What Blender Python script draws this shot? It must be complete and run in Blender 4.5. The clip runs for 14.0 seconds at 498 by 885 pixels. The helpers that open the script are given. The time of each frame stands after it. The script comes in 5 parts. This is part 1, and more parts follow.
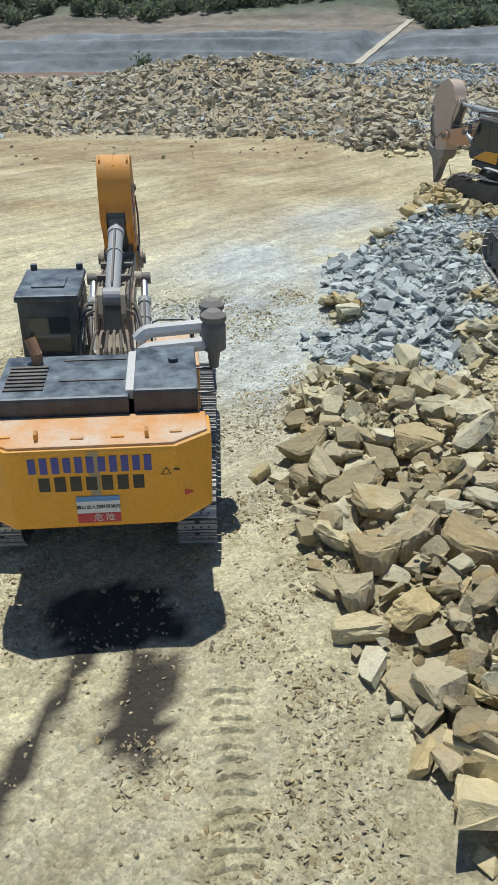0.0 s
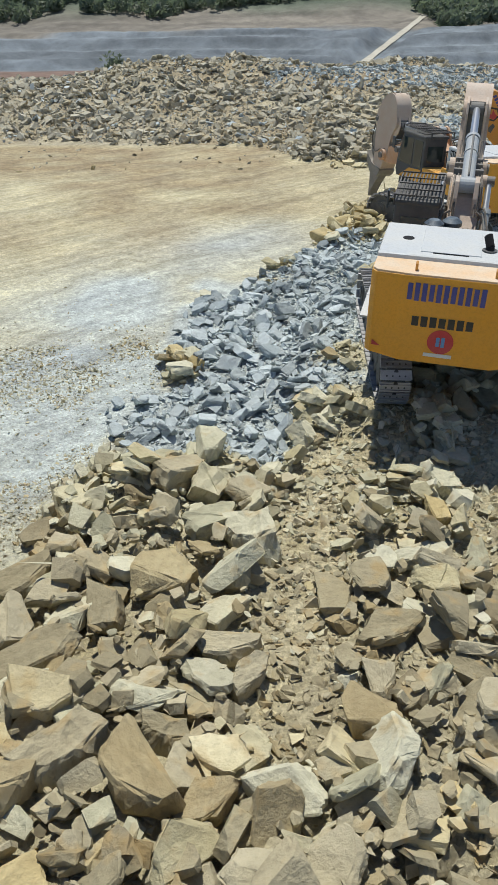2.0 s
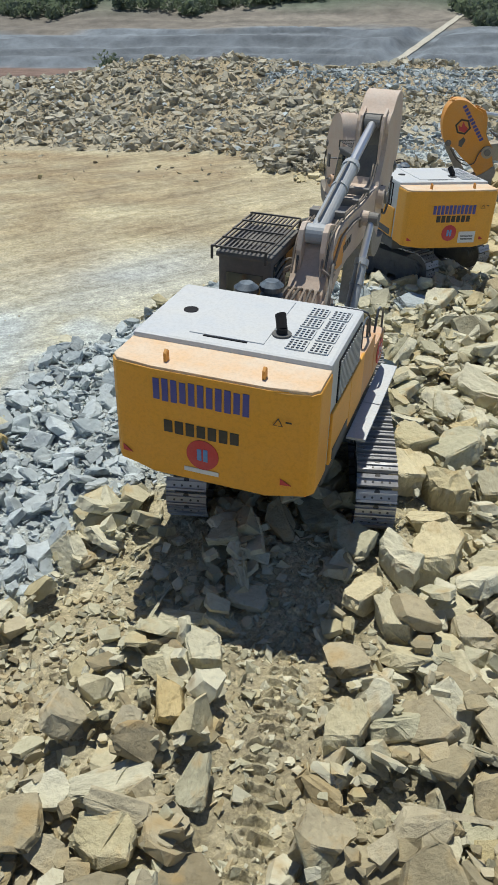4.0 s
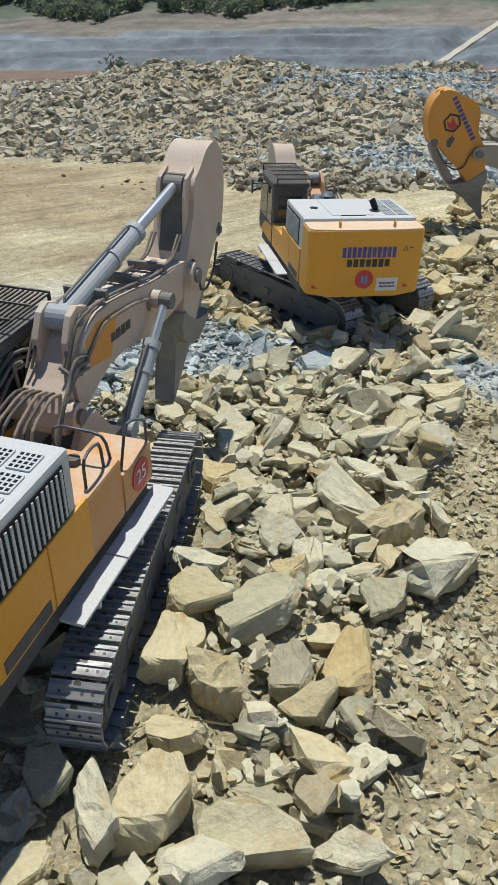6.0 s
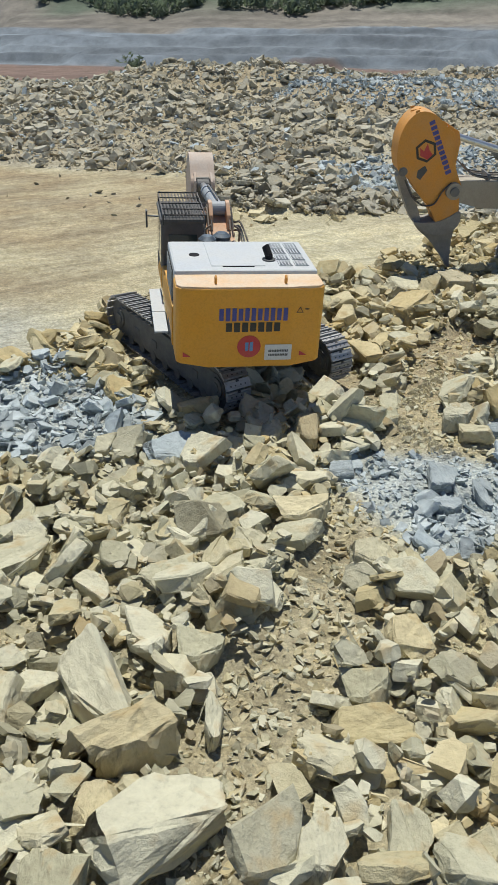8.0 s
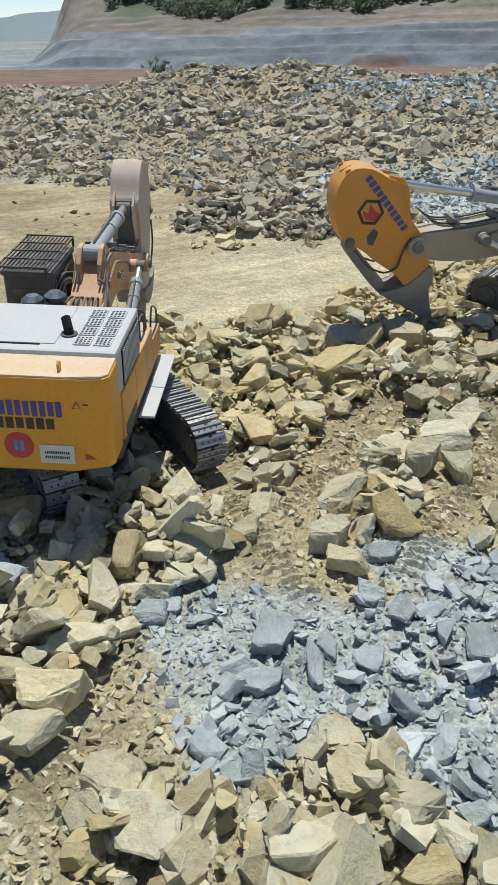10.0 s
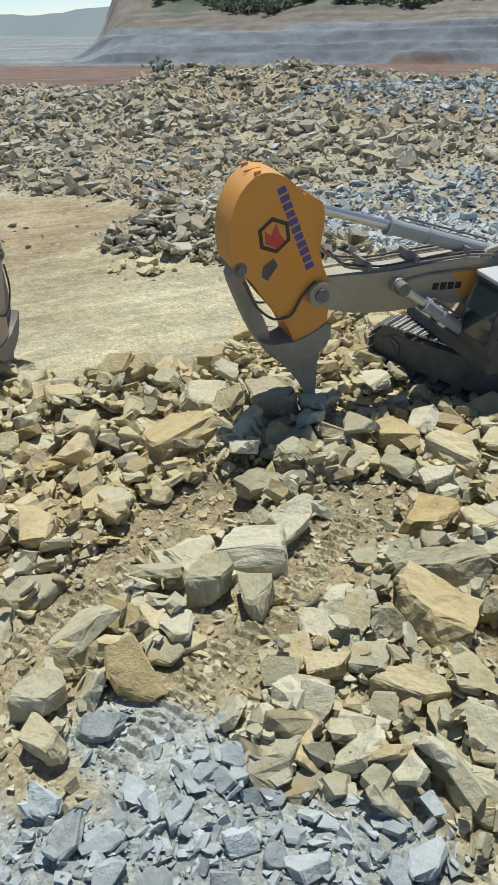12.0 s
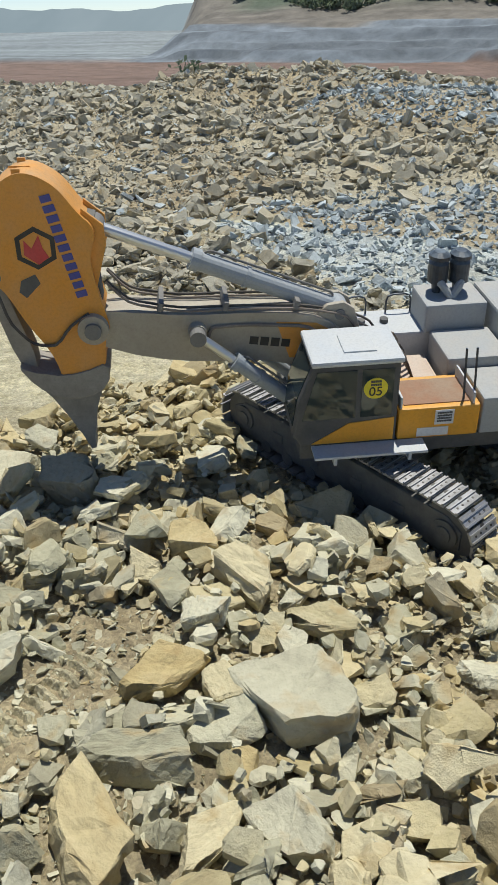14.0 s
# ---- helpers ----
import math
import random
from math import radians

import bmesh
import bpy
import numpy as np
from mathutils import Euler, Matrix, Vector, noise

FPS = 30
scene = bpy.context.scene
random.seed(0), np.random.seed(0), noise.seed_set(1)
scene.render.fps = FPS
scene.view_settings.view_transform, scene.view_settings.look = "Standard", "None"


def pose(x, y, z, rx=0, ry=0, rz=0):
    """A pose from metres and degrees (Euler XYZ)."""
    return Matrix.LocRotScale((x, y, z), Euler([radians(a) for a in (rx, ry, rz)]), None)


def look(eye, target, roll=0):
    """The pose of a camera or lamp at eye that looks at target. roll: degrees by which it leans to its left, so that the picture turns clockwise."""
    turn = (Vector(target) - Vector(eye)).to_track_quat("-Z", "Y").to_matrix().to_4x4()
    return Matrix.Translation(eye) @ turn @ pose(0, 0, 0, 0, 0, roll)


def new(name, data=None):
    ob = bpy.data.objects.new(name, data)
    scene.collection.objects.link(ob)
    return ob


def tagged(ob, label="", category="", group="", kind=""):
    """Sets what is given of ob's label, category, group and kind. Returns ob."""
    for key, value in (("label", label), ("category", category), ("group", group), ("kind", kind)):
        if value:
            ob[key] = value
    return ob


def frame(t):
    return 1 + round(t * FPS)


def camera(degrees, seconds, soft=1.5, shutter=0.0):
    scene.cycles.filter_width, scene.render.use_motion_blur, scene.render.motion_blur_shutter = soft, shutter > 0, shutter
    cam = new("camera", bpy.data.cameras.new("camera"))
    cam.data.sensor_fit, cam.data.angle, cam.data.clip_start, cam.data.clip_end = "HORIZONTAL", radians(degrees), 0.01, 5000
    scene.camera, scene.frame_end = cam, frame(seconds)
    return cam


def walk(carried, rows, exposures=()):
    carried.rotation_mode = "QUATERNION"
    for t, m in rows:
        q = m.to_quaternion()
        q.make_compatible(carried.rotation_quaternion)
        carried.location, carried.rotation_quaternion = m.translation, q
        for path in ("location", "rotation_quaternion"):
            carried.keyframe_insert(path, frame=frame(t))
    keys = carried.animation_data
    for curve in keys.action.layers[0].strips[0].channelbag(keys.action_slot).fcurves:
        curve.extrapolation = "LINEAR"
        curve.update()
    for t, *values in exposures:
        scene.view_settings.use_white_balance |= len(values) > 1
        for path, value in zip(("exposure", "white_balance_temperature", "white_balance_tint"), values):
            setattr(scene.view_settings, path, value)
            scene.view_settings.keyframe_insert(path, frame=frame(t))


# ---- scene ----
cam = camera(35.0, 14.0)
PATH = [
    (0, (0.252, -0.693, 8.2), (0.215, 1.064, 7.245), -0.7),
    (0.5, (1.569, 0.438, 8.208), (1.528, 2.195, 7.253), -0.7),
    (1, (2.874, 1.569, 8.222), (2.822, 3.324, 7.265), -0.6),
    (1.5, (4.13, 2.703, 8.24), (4.064, 4.458, 7.283), -0.7),
    (2, (5.332, 3.812, 8.251), (5.249, 5.565, 7.291), -0.9),
    (2.5, (6.495, 4.906, 8.256), (6.394, 6.657, 7.295), -1.0),
    (3, (7.626, 6.019, 8.261), (7.506, 7.768, 7.3), -0.9),
    (3.2, (8.061, 6.479, 8.262), (7.935, 8.228, 7.301), -0.8),
    (5.3, (12.454, 11.5, 8.284), (12.212, 13.236, 7.319), -0.9),
    (5.5, (12.855, 11.997, 8.284), (12.602, 13.732, 7.322), -1.1),
    (6, (13.822, 13.277, 8.287), (13.543, 15.008, 7.326), -1.0),
    (6.5, (14.762, 14.574, 8.289), (14.457, 16.3, 7.327), -0.8),
    (7, (15.679, 15.879, 8.29), (15.347, 17.6, 7.327), -0.5),
    (7.5, (16.562, 17.198, 8.292), (16.197, 18.912, 7.329), -0.4),
    (7.7, (16.905, 17.722, 8.293), (16.525, 19.433, 7.33), -0.3),
    (9.8, (20.387, 23.21, 8.354), (19.831, 24.871, 7.389), -1.6),
    (10, (20.707, 23.724, 8.355), (20.135, 25.381, 7.392), -1.9),
    (10.5, (21.489, 24.993, 8.356), (20.889, 26.641, 7.394), -2.3),
    (11, (22.288, 26.254, 8.355), (21.668, 27.893, 7.391), -2.3),
    (11.5, (23.119, 27.523, 8.35), (22.473, 29.151, 7.384), -2.2),
    (12, (23.968, 28.828, 8.346), (23.291, 30.442, 7.378), -2.0),
    (12.5, (24.827, 30.166, 8.345), (24.114, 31.764, 7.377), -1.8),
    (13, (25.681, 31.532, 8.345), (24.927, 33.11, 7.376), -1.8),
    (13.5, (26.529, 32.911, 8.345), (25.732, 34.468, 7.375), -1.9),
    (14, (27.368, 34.301, 8.344), (26.529, 35.836, 7.374), -2.0),
]
walk(cam, [(t, look(eye, target, roll)) for t, eye, target, roll in PATH])

# ---- light ----
SUN = Vector((-0.06, 0.26, 1.0)).normalized()
world = bpy.data.worlds.new("sky")
scene.world = world
world.use_nodes = True
wn = world.node_tree.nodes
sky = wn.new("ShaderNodeTexSky")
sky.sky_type = 'NISHITA'
sky.sun_disc = False
sky.sun_elevation = math.asin(SUN.z)
sky.sun_rotation = math.atan2(SUN.x, SUN.y)
sky.air_density, sky.dust_density, sky.ozone_density = 0.55, 0.0, 3.0
wn["Background"].inputs["Strength"].default_value = 0.13
world.node_tree.links.new(sky.outputs[0], wn["Background"].inputs["Color"])
sun = new("sun", bpy.data.lights.new("sun", 'SUN'))
sun.data.energy, sun.data.angle, sun.data.color = 4.7, radians(0.55), (1.0, 0.985, 0.925)
sun.matrix_world = look((0, 0, 60), Vector((0, 0, 60)) - SUN)
scene.view_settings.exposure = -0.14

RNG = np.random.default_rng(11)


# ---- materials ----
def material(name, rough=0.8, metal=0.0):
    m = bpy.data.materials.new(name)
    m.use_nodes = True
    b = m.node_tree.nodes["Principled BSDF"]
    b.inputs["Roughness"].default_value, b.inputs["Metallic"].default_value = rough, metal
    return m, m.node_tree.nodes, m.node_tree.links, b


def noise_node(nodes, links, scale, detail=5.0, rough=0.6, coord="Object"):
    tc = nodes.new("ShaderNodeTexCoord")
    n = nodes.new("ShaderNodeTexNoise")
    n.inputs["Scale"].default_value, n.inputs["Detail"].default_value, n.inputs["Roughness"].default_value = scale, detail, rough
    links.new(tc.outputs[coord], n.inputs["Vector"])
    return n


def ramp(nodes, links, source, stops):
    r = nodes.new("ShaderNodeValToRGB")
    el = r.color_ramp.elements
    while len(el) < len(stops):
        el.new(0.5)
    for e, (p, c) in zip(el, stops):
        e.position, e.color = p, (*c, 1) if len(c) == 3 else c
    links.new(source, r.inputs[0])
    return r


def mix(nodes, links, fac, a, b, mode='MIX'):
    m = nodes.new("ShaderNodeMix")
    m.data_type, m.blend_type = 'RGBA', mode
    for value, slot in ((fac, m.inputs[0]), (a, m.inputs[6]), (b, m.inputs[7])):
        if isinstance(value, (int, float)):
            slot.default_value = value
        elif isinstance(value, tuple):
            slot.default_value = (*value, 1)
        else:
            links.new(value, slot)
    return m.outputs[2]


def bump(nodes, links, bsdf, heights, strength, distance):
    b = nodes.new("ShaderNodeBump")
    b.inputs["Strength"].default_value, b.inputs["Distance"].default_value = strength, distance
    links.new(heights, b.inputs["Height"])
    links.new(b.outputs[0], bsdf.inputs["Normal"])


def rock_material(name, pale, mid, dark, islands):
    """Broken stone: pale dusty faces, darker seams, rusty stains; each stone a tone of its own."""
    m, n, l, b = material(name, 0.92)
    big = noise_node(n, l, 1.3, 6, 0.65)
    fine = noise_node(n, l, 9, 10, 0.68)
    c = ramp(n, l, big.outputs[0], [(0.3, dark), (0.48, mid), (0.68, pale)])
    if islands:
        pick = n.new("ShaderNodeNewGeometry").outputs["Random Per Island"]
    else:
        pick = n.new("ShaderNodeObjectInfo").outputs["Random"]
    warm = tuple(a * b for a, b in zip(mid, (1.06, 0.93, 0.72) if pale[0] > 1.15 * pale[2] else (0.9, 0.95, 1.0)))
    tone = ramp(n, l, pick, [(0.0, tuple(0.68 * v for v in mid)), (0.2, mid), (0.4, pale), (0.55, warm), (0.7, pale), (0.86, tuple(1.1 * v for v in pale)), (1.0, dark)])
    col = mix(n, l, 0.6, c.outputs[0], tone.outputs[0])
    grain = ramp(n, l, fine.outputs[0], [(0.28, (0.5, 0.5, 0.5)), (0.45, (0.95, 0.95, 0.95)), (0.7, (1.15, 1.15, 1.15))])
    col = mix(n, l, 0.55, col, grain.outputs[0], 'MULTIPLY')
    stain = noise_node(n, l, 2.6, 3, 0.5)
    rust = ramp(n, l, stain.outputs[0], [(0.55, (0, 0, 0)), (0.72, (1, 1, 1))])
    rusty = n.new("ShaderNodeMath")
    rusty.operation = 'MULTIPLY'
    rusty.inputs[1].default_value = 0.6 if pale[0] > 1.15 * pale[2] else 0.12
    l.new(rust.outputs[0], rusty.inputs[0])
    col = mix(n, l, rusty.outputs[0], col, (0.40, 0.27, 0.10))
    l.new(col, b.inputs["Base Color"])
    wave = n.new("ShaderNodeMath")
    wave.operation = 'MULTIPLY_ADD'
    l.new(big.outputs[0], wave.inputs[0])
    wave.inputs[1].default_value = 3.0
    l.new(fine.outputs[0], wave.inputs[2])
    bump(n, l, b, wave.outputs[0], 0.6, 0.07)
    return m


YELLOW = ((0.66, 0.63, 0.465), (0.47, 0.445, 0.295), (0.19, 0.165, 0.10))
OCHRE = ((0.66, 0.59, 0.38), (0.50, 0.425, 0.23), (0.27, 0.20, 0.095))
GREY = ((0.58, 0.64, 0.63), (0.37, 0.415, 0.41), (0.14, 0.16, 0.16))
BROWN = ((0.50, 0.445, 0.30), (0.35, 0.30, 0.18), (0.16, 0.125, 0.065))
# far heap rock, its colours dulled and paled to imitate haze
HAZED = ((0.54, 0.51, 0.395), (0.39, 0.36, 0.265), (0.21, 0.19, 0.135))
ROCK = {(k, i): rock_material("stone_" + k + ("_loose" if i else ""), *v, i) for k, v in (("buff", YELLOW), ("ochre", OCHRE), ("grey", GREY), ("dusty", HAZED), ("brown", BROWN)) for i in (False, True)}


def ground_material():
    """Dusty quarry floor. The attribute zone holds the kind of soil: red = grey stone dust, green = brown earth, blue = oil-wet."""
    m, n, l, b = material("quarry_floor", 0.95)
    at = n.new("ShaderNodeAttribute")
    at.attribute_name = "zone"
    sep = n.new("ShaderNodeSeparateColor")
    l.new(at.outputs["Color"], sep.inputs[0])
    broad = noise_node(n, l, 0.35, 5, 0.6)
    mid = noise_node(n, l, 2.2, 8, 0.7)
    fine = noise_node(n, l, 16, 8, 0.8)
    peb = n.new("ShaderNodeTexVoronoi")
    peb.inputs["Scale"].default_value = 11
    l.new(n.new("ShaderNodeTexCoord").outputs["Object"], peb.inputs["Vector"])
    tan = ramp(n, l, mid.outputs[0], [(0.3, (0.50, 0.455, 0.275)), (0.5, (0.66, 0.615, 0.42)), (0.7, (0.74, 0.70, 0.51))])
    grey = ramp(n, l, mid.outputs[0], [(0.3, (0.37, 0.405, 0.40)), (0.5, (0.555, 0.61, 0.60)), (0.7, (0.69, 0.75, 0.735))])
    brown = ramp(n, l, mid.outputs[0], [(0.3, (0.25, 0.19, 0.11)), (0.5, (0.385, 0.305, 0.18)), (0.7, (0.50, 0.415, 0.265))])
    col = mix(n, l, sep.outputs[0], tan.outputs[0], grey.outputs[0])
    col = mix(n, l, sep.outputs[1], col, brown.outputs[0])
    tc = n.new("ShaderNodeTexCoord")
    aim = n.new("ShaderNodeMapping")
    aim.inputs["Rotation"].default_value = (0, 0, radians(-48))
    l.new(tc.outputs["Object"], aim.inputs["Vector"])
    turnd = n.new("ShaderNodeMapping")
    turnd.inputs["Scale"].default_value = (0.14, 1.1, 1)
    l.new(aim.outputs[0], turnd.inputs["Vector"])
    ruts = n.new("ShaderNodeTexNoise")
    ruts.inputs["Scale"].default_value, ruts.inputs["Detail"].default_value, ruts.inputs["Roughness"].default_value = 1.1, 7, 0.68
    ruts.inputs["Distortion"].default_value = 0.6
    l.new(turnd.outputs[0], ruts.inputs["Vector"])
    streak = ramp(n, l, ruts.outputs[0], [(0.36, (0.72, 0.70, 0.66)), (0.5, (1.0, 1.0, 1.0)), (0.66, (1.26, 1.26, 1.24))])
    col = mix(n, l, 0.8, col, streak.outputs[0], 'MULTIPLY')
    speck = ramp(n, l, fine.outputs[0], [(0.3, (0.62, 0.62, 0.62)), (0.62, (1.1, 1.1, 1.1))])
    col = mix(n, l, 0.65, col, speck.outputs[0], 'MULTIPLY')
    grit = n.new("ShaderNodeTexVoronoi")
    grit.inputs["Scale"].default_value = 26
    l.new(tc.outputs["Object"], grit.inputs["Vector"])
    for cells in (peb, grit):
        grey_of = n.new("ShaderNodeSeparateColor")
        l.new(cells.outputs["Color"], grey_of.inputs[0])
        shade = ramp(n, l, grey_of.outputs[0], [(0.0, (0.72, 0.72, 0.72)), (0.5, (0.98, 0.98, 0.98)), (1.0, (1.2, 1.2, 1.18))])
        col = mix(n, l, 0.7, col, shade.outputs[0], 'MULTIPLY')
    patch = ramp(n, l, broad.outputs[0], [(0.35, (0.86, 0.85, 0.84)), (0.65, (1.08, 1.06, 1.0))])
    col = mix(n, l, 1.0, col, patch.outputs[0], 'MULTIPLY')
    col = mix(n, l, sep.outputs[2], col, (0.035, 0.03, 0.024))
    away = n.new("ShaderNodeAttribute")
    away.attribute_name = "far"
    rough = noise_node(n, l, 0.12, 8, 0.7)
    uneven = ramp(n, l, rough.outputs[0], [(0.35, (0.7, 0.7, 0.7)), (0.65, (1.25, 1.25, 1.25))])
    distant = mix(n, l, 1.0, away.outputs["Color"], uneven.outputs[0], 'MULTIPLY')
    col = mix(n, l, away.outputs["Alpha"], col, distant)
    l.new(col, b.inputs["Base Color"])
    inv = n.new("ShaderNodeMath")
    inv.operation = 'MULTIPLY_ADD'
    l.new(peb.outputs["Distance"], inv.inputs[0])
    inv.inputs[1].default_value = -0.6
    l.new(fine.outputs[0], inv.inputs[2])
    add = n.new("ShaderNodeMath")
    add.operation = 'ADD'
    l.new(inv.outputs[0], add.inputs[0])
    l.new(mid.outputs[0], add.inputs[1])
    bump(n, l, b, add.outputs[0], 0.85, 0.07)
    return m


def paint(name, colour, dusty=(0.42, 0.39, 0.31), dust=0.35, rough=0.45, scale=1.6, metal=0.0):
    """Machine paint with dust in drifts, scratches and streaks."""
    m, n, l, b = material(name, rough, metal)
    big = noise_node(n, l, scale, 6, 0.65)
    fine = noise_node(n, l, 22, 6, 0.7)
    tc = n.new("ShaderNodeNewGeometry")
    up = n.new("ShaderNodeSeparateXYZ")
    l.new(tc.outputs["True Normal"], up.inputs[0])
    lie = n.new("ShaderNodeMapRange")
    lie.inputs[1].default_value, lie.inputs[2].default_value = 0.3, 0.95
    lie.inputs[3].default_value, lie.inputs[4].default_value = dust, min(1.0, dust + 0.45)
    l.new(up.outputs[2], lie.inputs[0])
    drift = ramp(n, l, big.outputs[0], [(0.35, (0.15, 0.15, 0.15)), (0.7, (1, 1, 1))])
    fac = n.new("ShaderNodeMath")
    fac.operation = 'MULTIPLY'
    l.new(lie.outputs[0], fac.inputs[0])
    l.new(drift.outputs[0], fac.inputs[1])
    col = mix(n, l, fac.outputs[0], colour, dusty)
    worn = ramp(n, l, fine.outputs[0], [(0.3, (0.75, 0.75, 0.75)), (0.55, (1, 1, 1))])
    col = mix(n, l, 0.55, col, worn.outputs[0], 'MULTIPLY')
    l.new(col, b.inputs["Base Color"])
    rr = n.new("ShaderNodeMath")
    rr.operation = 'MULTIPLY_ADD'
    l.new(fac.outputs[0], rr.inputs[0])
    rr.inputs[1].default_value, rr.inputs[2].default_value = 0.5, rough
    l.new(rr.outputs[0], b.inputs["Roughness"])
    bump(n, l, b, fine.outputs[0], 0.12, 0.01)
    return m


ORANGE = paint("orange_paint", (0.80, 0.36, 0.022), (0.50, 0.38, 0.20), 0.12)
OLIVE = paint("olive_dust_on_paint", (0.36, 0.31, 0.23), (0.50, 0.46, 0.37), 0.5, 0.6)
ORANGE_TOP = paint("orange_paint_under_dust", (0.62, 0.25, 0.025), (0.58, 0.52, 0.43), 0.42)
HOSE = paint("dusty_hydraulic_hose", (0.15, 0.12, 0.095), (0.40, 0.34, 0.27), 0.6, 0.7)
ORANGE_ARM = paint("worn_orange_paint", (0.74, 0.31, 0.03), (0.46, 0.37, 0.25), 0.28, 0.6)
DUSTY_ARM = paint("dust_covered_orange_paint", (0.56, 0.42, 0.31), (0.60, 0.53, 0.45), 0.8, 0.8)
FADED = paint("sun_faded_orange_paint", (0.64, 0.33, 0.15), (0.62, 0.52, 0.42), 0.5, 0.7)
PEACH = paint("dust_bleached_orange_paint", (0.70, 0.46, 0.24), (0.68, 0.60, 0.48), 0.5, 0.7)
# near-black for plates that stand in for dark openings, and the exhaust stub
VOID = paint("open_vent", (0.008, 0.008, 0.009), (0.03, 0.03, 0.03), 0.1, 0.9)
PALE = paint("pale_grey_paint", (0.50, 0.53, 0.54), (0.57, 0.57, 0.53), 0.4, 0.45)
ASHEN = paint("grey_paint_under_dust", (0.36, 0.38, 0.38), (0.45, 0.43, 0.38), 0.5, 0.55)
BLACK = paint("black_paint", (0.016, 0.02, 0.026), (0.33, 0.41, 0.46), 0.16, 0.3, 3.2)
DARK = paint("dark_grey_paint", (0.055, 0.058, 0.06), (0.24, 0.23, 0.2), 0.4, 0.6)
MUD = paint("muddy_steel", (0.10, 0.10, 0.095), (0.27, 0.26, 0.22), 0.65, 0.7, 2.2, 0.2)
GRIT = paint("stone_scoured_steel", (0.23, 0.215, 0.19), (0.44, 0.41, 0.35), 0.6, 0.6, 3.5, 0.15)
SHOE = paint("worn_track_steel", (0.42, 0.42, 0.42), (0.24, 0.235, 0.22), 0.4, 0.44, 3.0, 0.7)
STEEL = paint("rubbed_steel", (0.17, 0.17, 0.165), (0.30, 0.28, 0.24), 0.6, 0.6, 2.0, 0.25)
CHROME, cn, cl, cb = material("chrome_rod", 0.34, 0.85)
cb.inputs["Base Color"].default_value = (0.62, 0.63, 0.62, 1)
RUBBER = paint("rubber_hose", (0.03, 0.03, 0.03), (0.25, 0.22, 0.18), 0.6, 0.7)
RUSTY = paint("rusty_pipe", (0.30, 0.14, 0.07), (0.35, 0.28, 0.2), 0.4, 0.7)
GLASS, gn, gl, gb = material("tinted_cab_glass", 0.06)
gb.inputs["Base Color"].default_value = (0.03, 0.045, 0.045, 1)
gb.inputs["Specular IOR Level"].default_value = 0.7
BLUE = paint("blue_lettering", (0.045, 0.055, 0.28), (0.4, 0.36, 0.3), 0.1)
INK = paint("black_lettering", (0.02, 0.02, 0.02), (0.4, 0.36, 0.3), 0.08)
RED = paint("red_sticker", (0.55, 0.03, 0.035), (0.45, 0.35, 0.3), 0.15)
SKYBLUE = paint("blue_sticker", (0.10, 0.28, 0.55), (0.45, 0.4, 0.35), 0.15)
WHITE = paint("white_sticker", (0.72, 0.72, 0.70), (0.5, 0.46, 0.38), 0.2)
YSIGN = paint("yellow_sticker", (0.80, 0.66, 0.03), (0.5, 0.44, 0.3), 0.08)


# ---- mesh helpers ----
def finish(bm, name, mat, smooth=False):
    bmesh.ops.recalc_face_normals(bm, faces=bm.faces)
    me = bpy.data.meshes.new(name)
    bm.to_mesh(me)
    bm.free()
    for m in (mat if isinstance(mat, (list, tuple)) else [mat]):
        me.materials.append(m)
    if smooth:
        me.polygons.foreach_set("use_smooth", [True] * len(me.polygons))
    return me


def part(name, bm, mat, parent, label="", smooth=False):
    ob = new(name, bm if isinstance(bm, bpy.types.Mesh) else finish(bm, name, mat, smooth))
    ob.parent = parent
    if label:
        tagged(ob, label)
    return ob


def box(x0, x1, y0, y1, z0, z1, bevel=0.03, bm=None):
    bm = bm or bmesh.new()
    made = bmesh.ops.create_cube(bm, size=1, matrix=Matrix.LocRotScale(((x0 + x1) / 2, (y0 + y1) / 2, (z0 + z1) / 2), None, (x1 - x0, y1 - y0, z1 - z0)))
    if bevel:
        vs = set(made["verts"])
        bmesh.ops.bevel(bm, geom=[e for e in bm.edges if e.verts[0] in vs and e.verts[1] in vs], offset=bevel, segments=2, affect='EDGES', profile=0.6)
    return bm


def prism(outline, x0, x1, bevel=0.03, bm=None):
    """A plate: an outline of (y, z) points between two x."""
    bm = bm or bmesh.new()
    a = [bm.verts.new((x0, y, z)) for y, z in outline]
    b = [bm.verts.new((x1, y, z)) for y, z in outline]
    made = [bm.faces.new(a), bm.faces.new(b[::-1])]
    for i in range(len(a)):
        j = (i + 1) % len(a)
        bm.faces.new((a[i], b[i], b[j], a[j]))
    if bevel:
        bmesh.ops.bevel(bm, geom=list({e for f in made for e in f.edges}), offset=bevel, segments=2, affect='EDGES', profile=0.6)
    return bm


def rod(p, q, r, seg=12, r2=None, bm=None):
    bm = bm or bmesh.new()
    p, q = Vector(p), Vector(q)
    d = q - p
    m = Matrix.Translation((p + q) / 2) @ d.to_track_quat('Z', 'Y').to_matrix().to_4x4()
    bmesh.ops.create_cone(bm, cap_ends=True, segments=seg, radius1=r, radius2=r if r2 is None else r2, depth=d.length, matrix=m)
    return bm


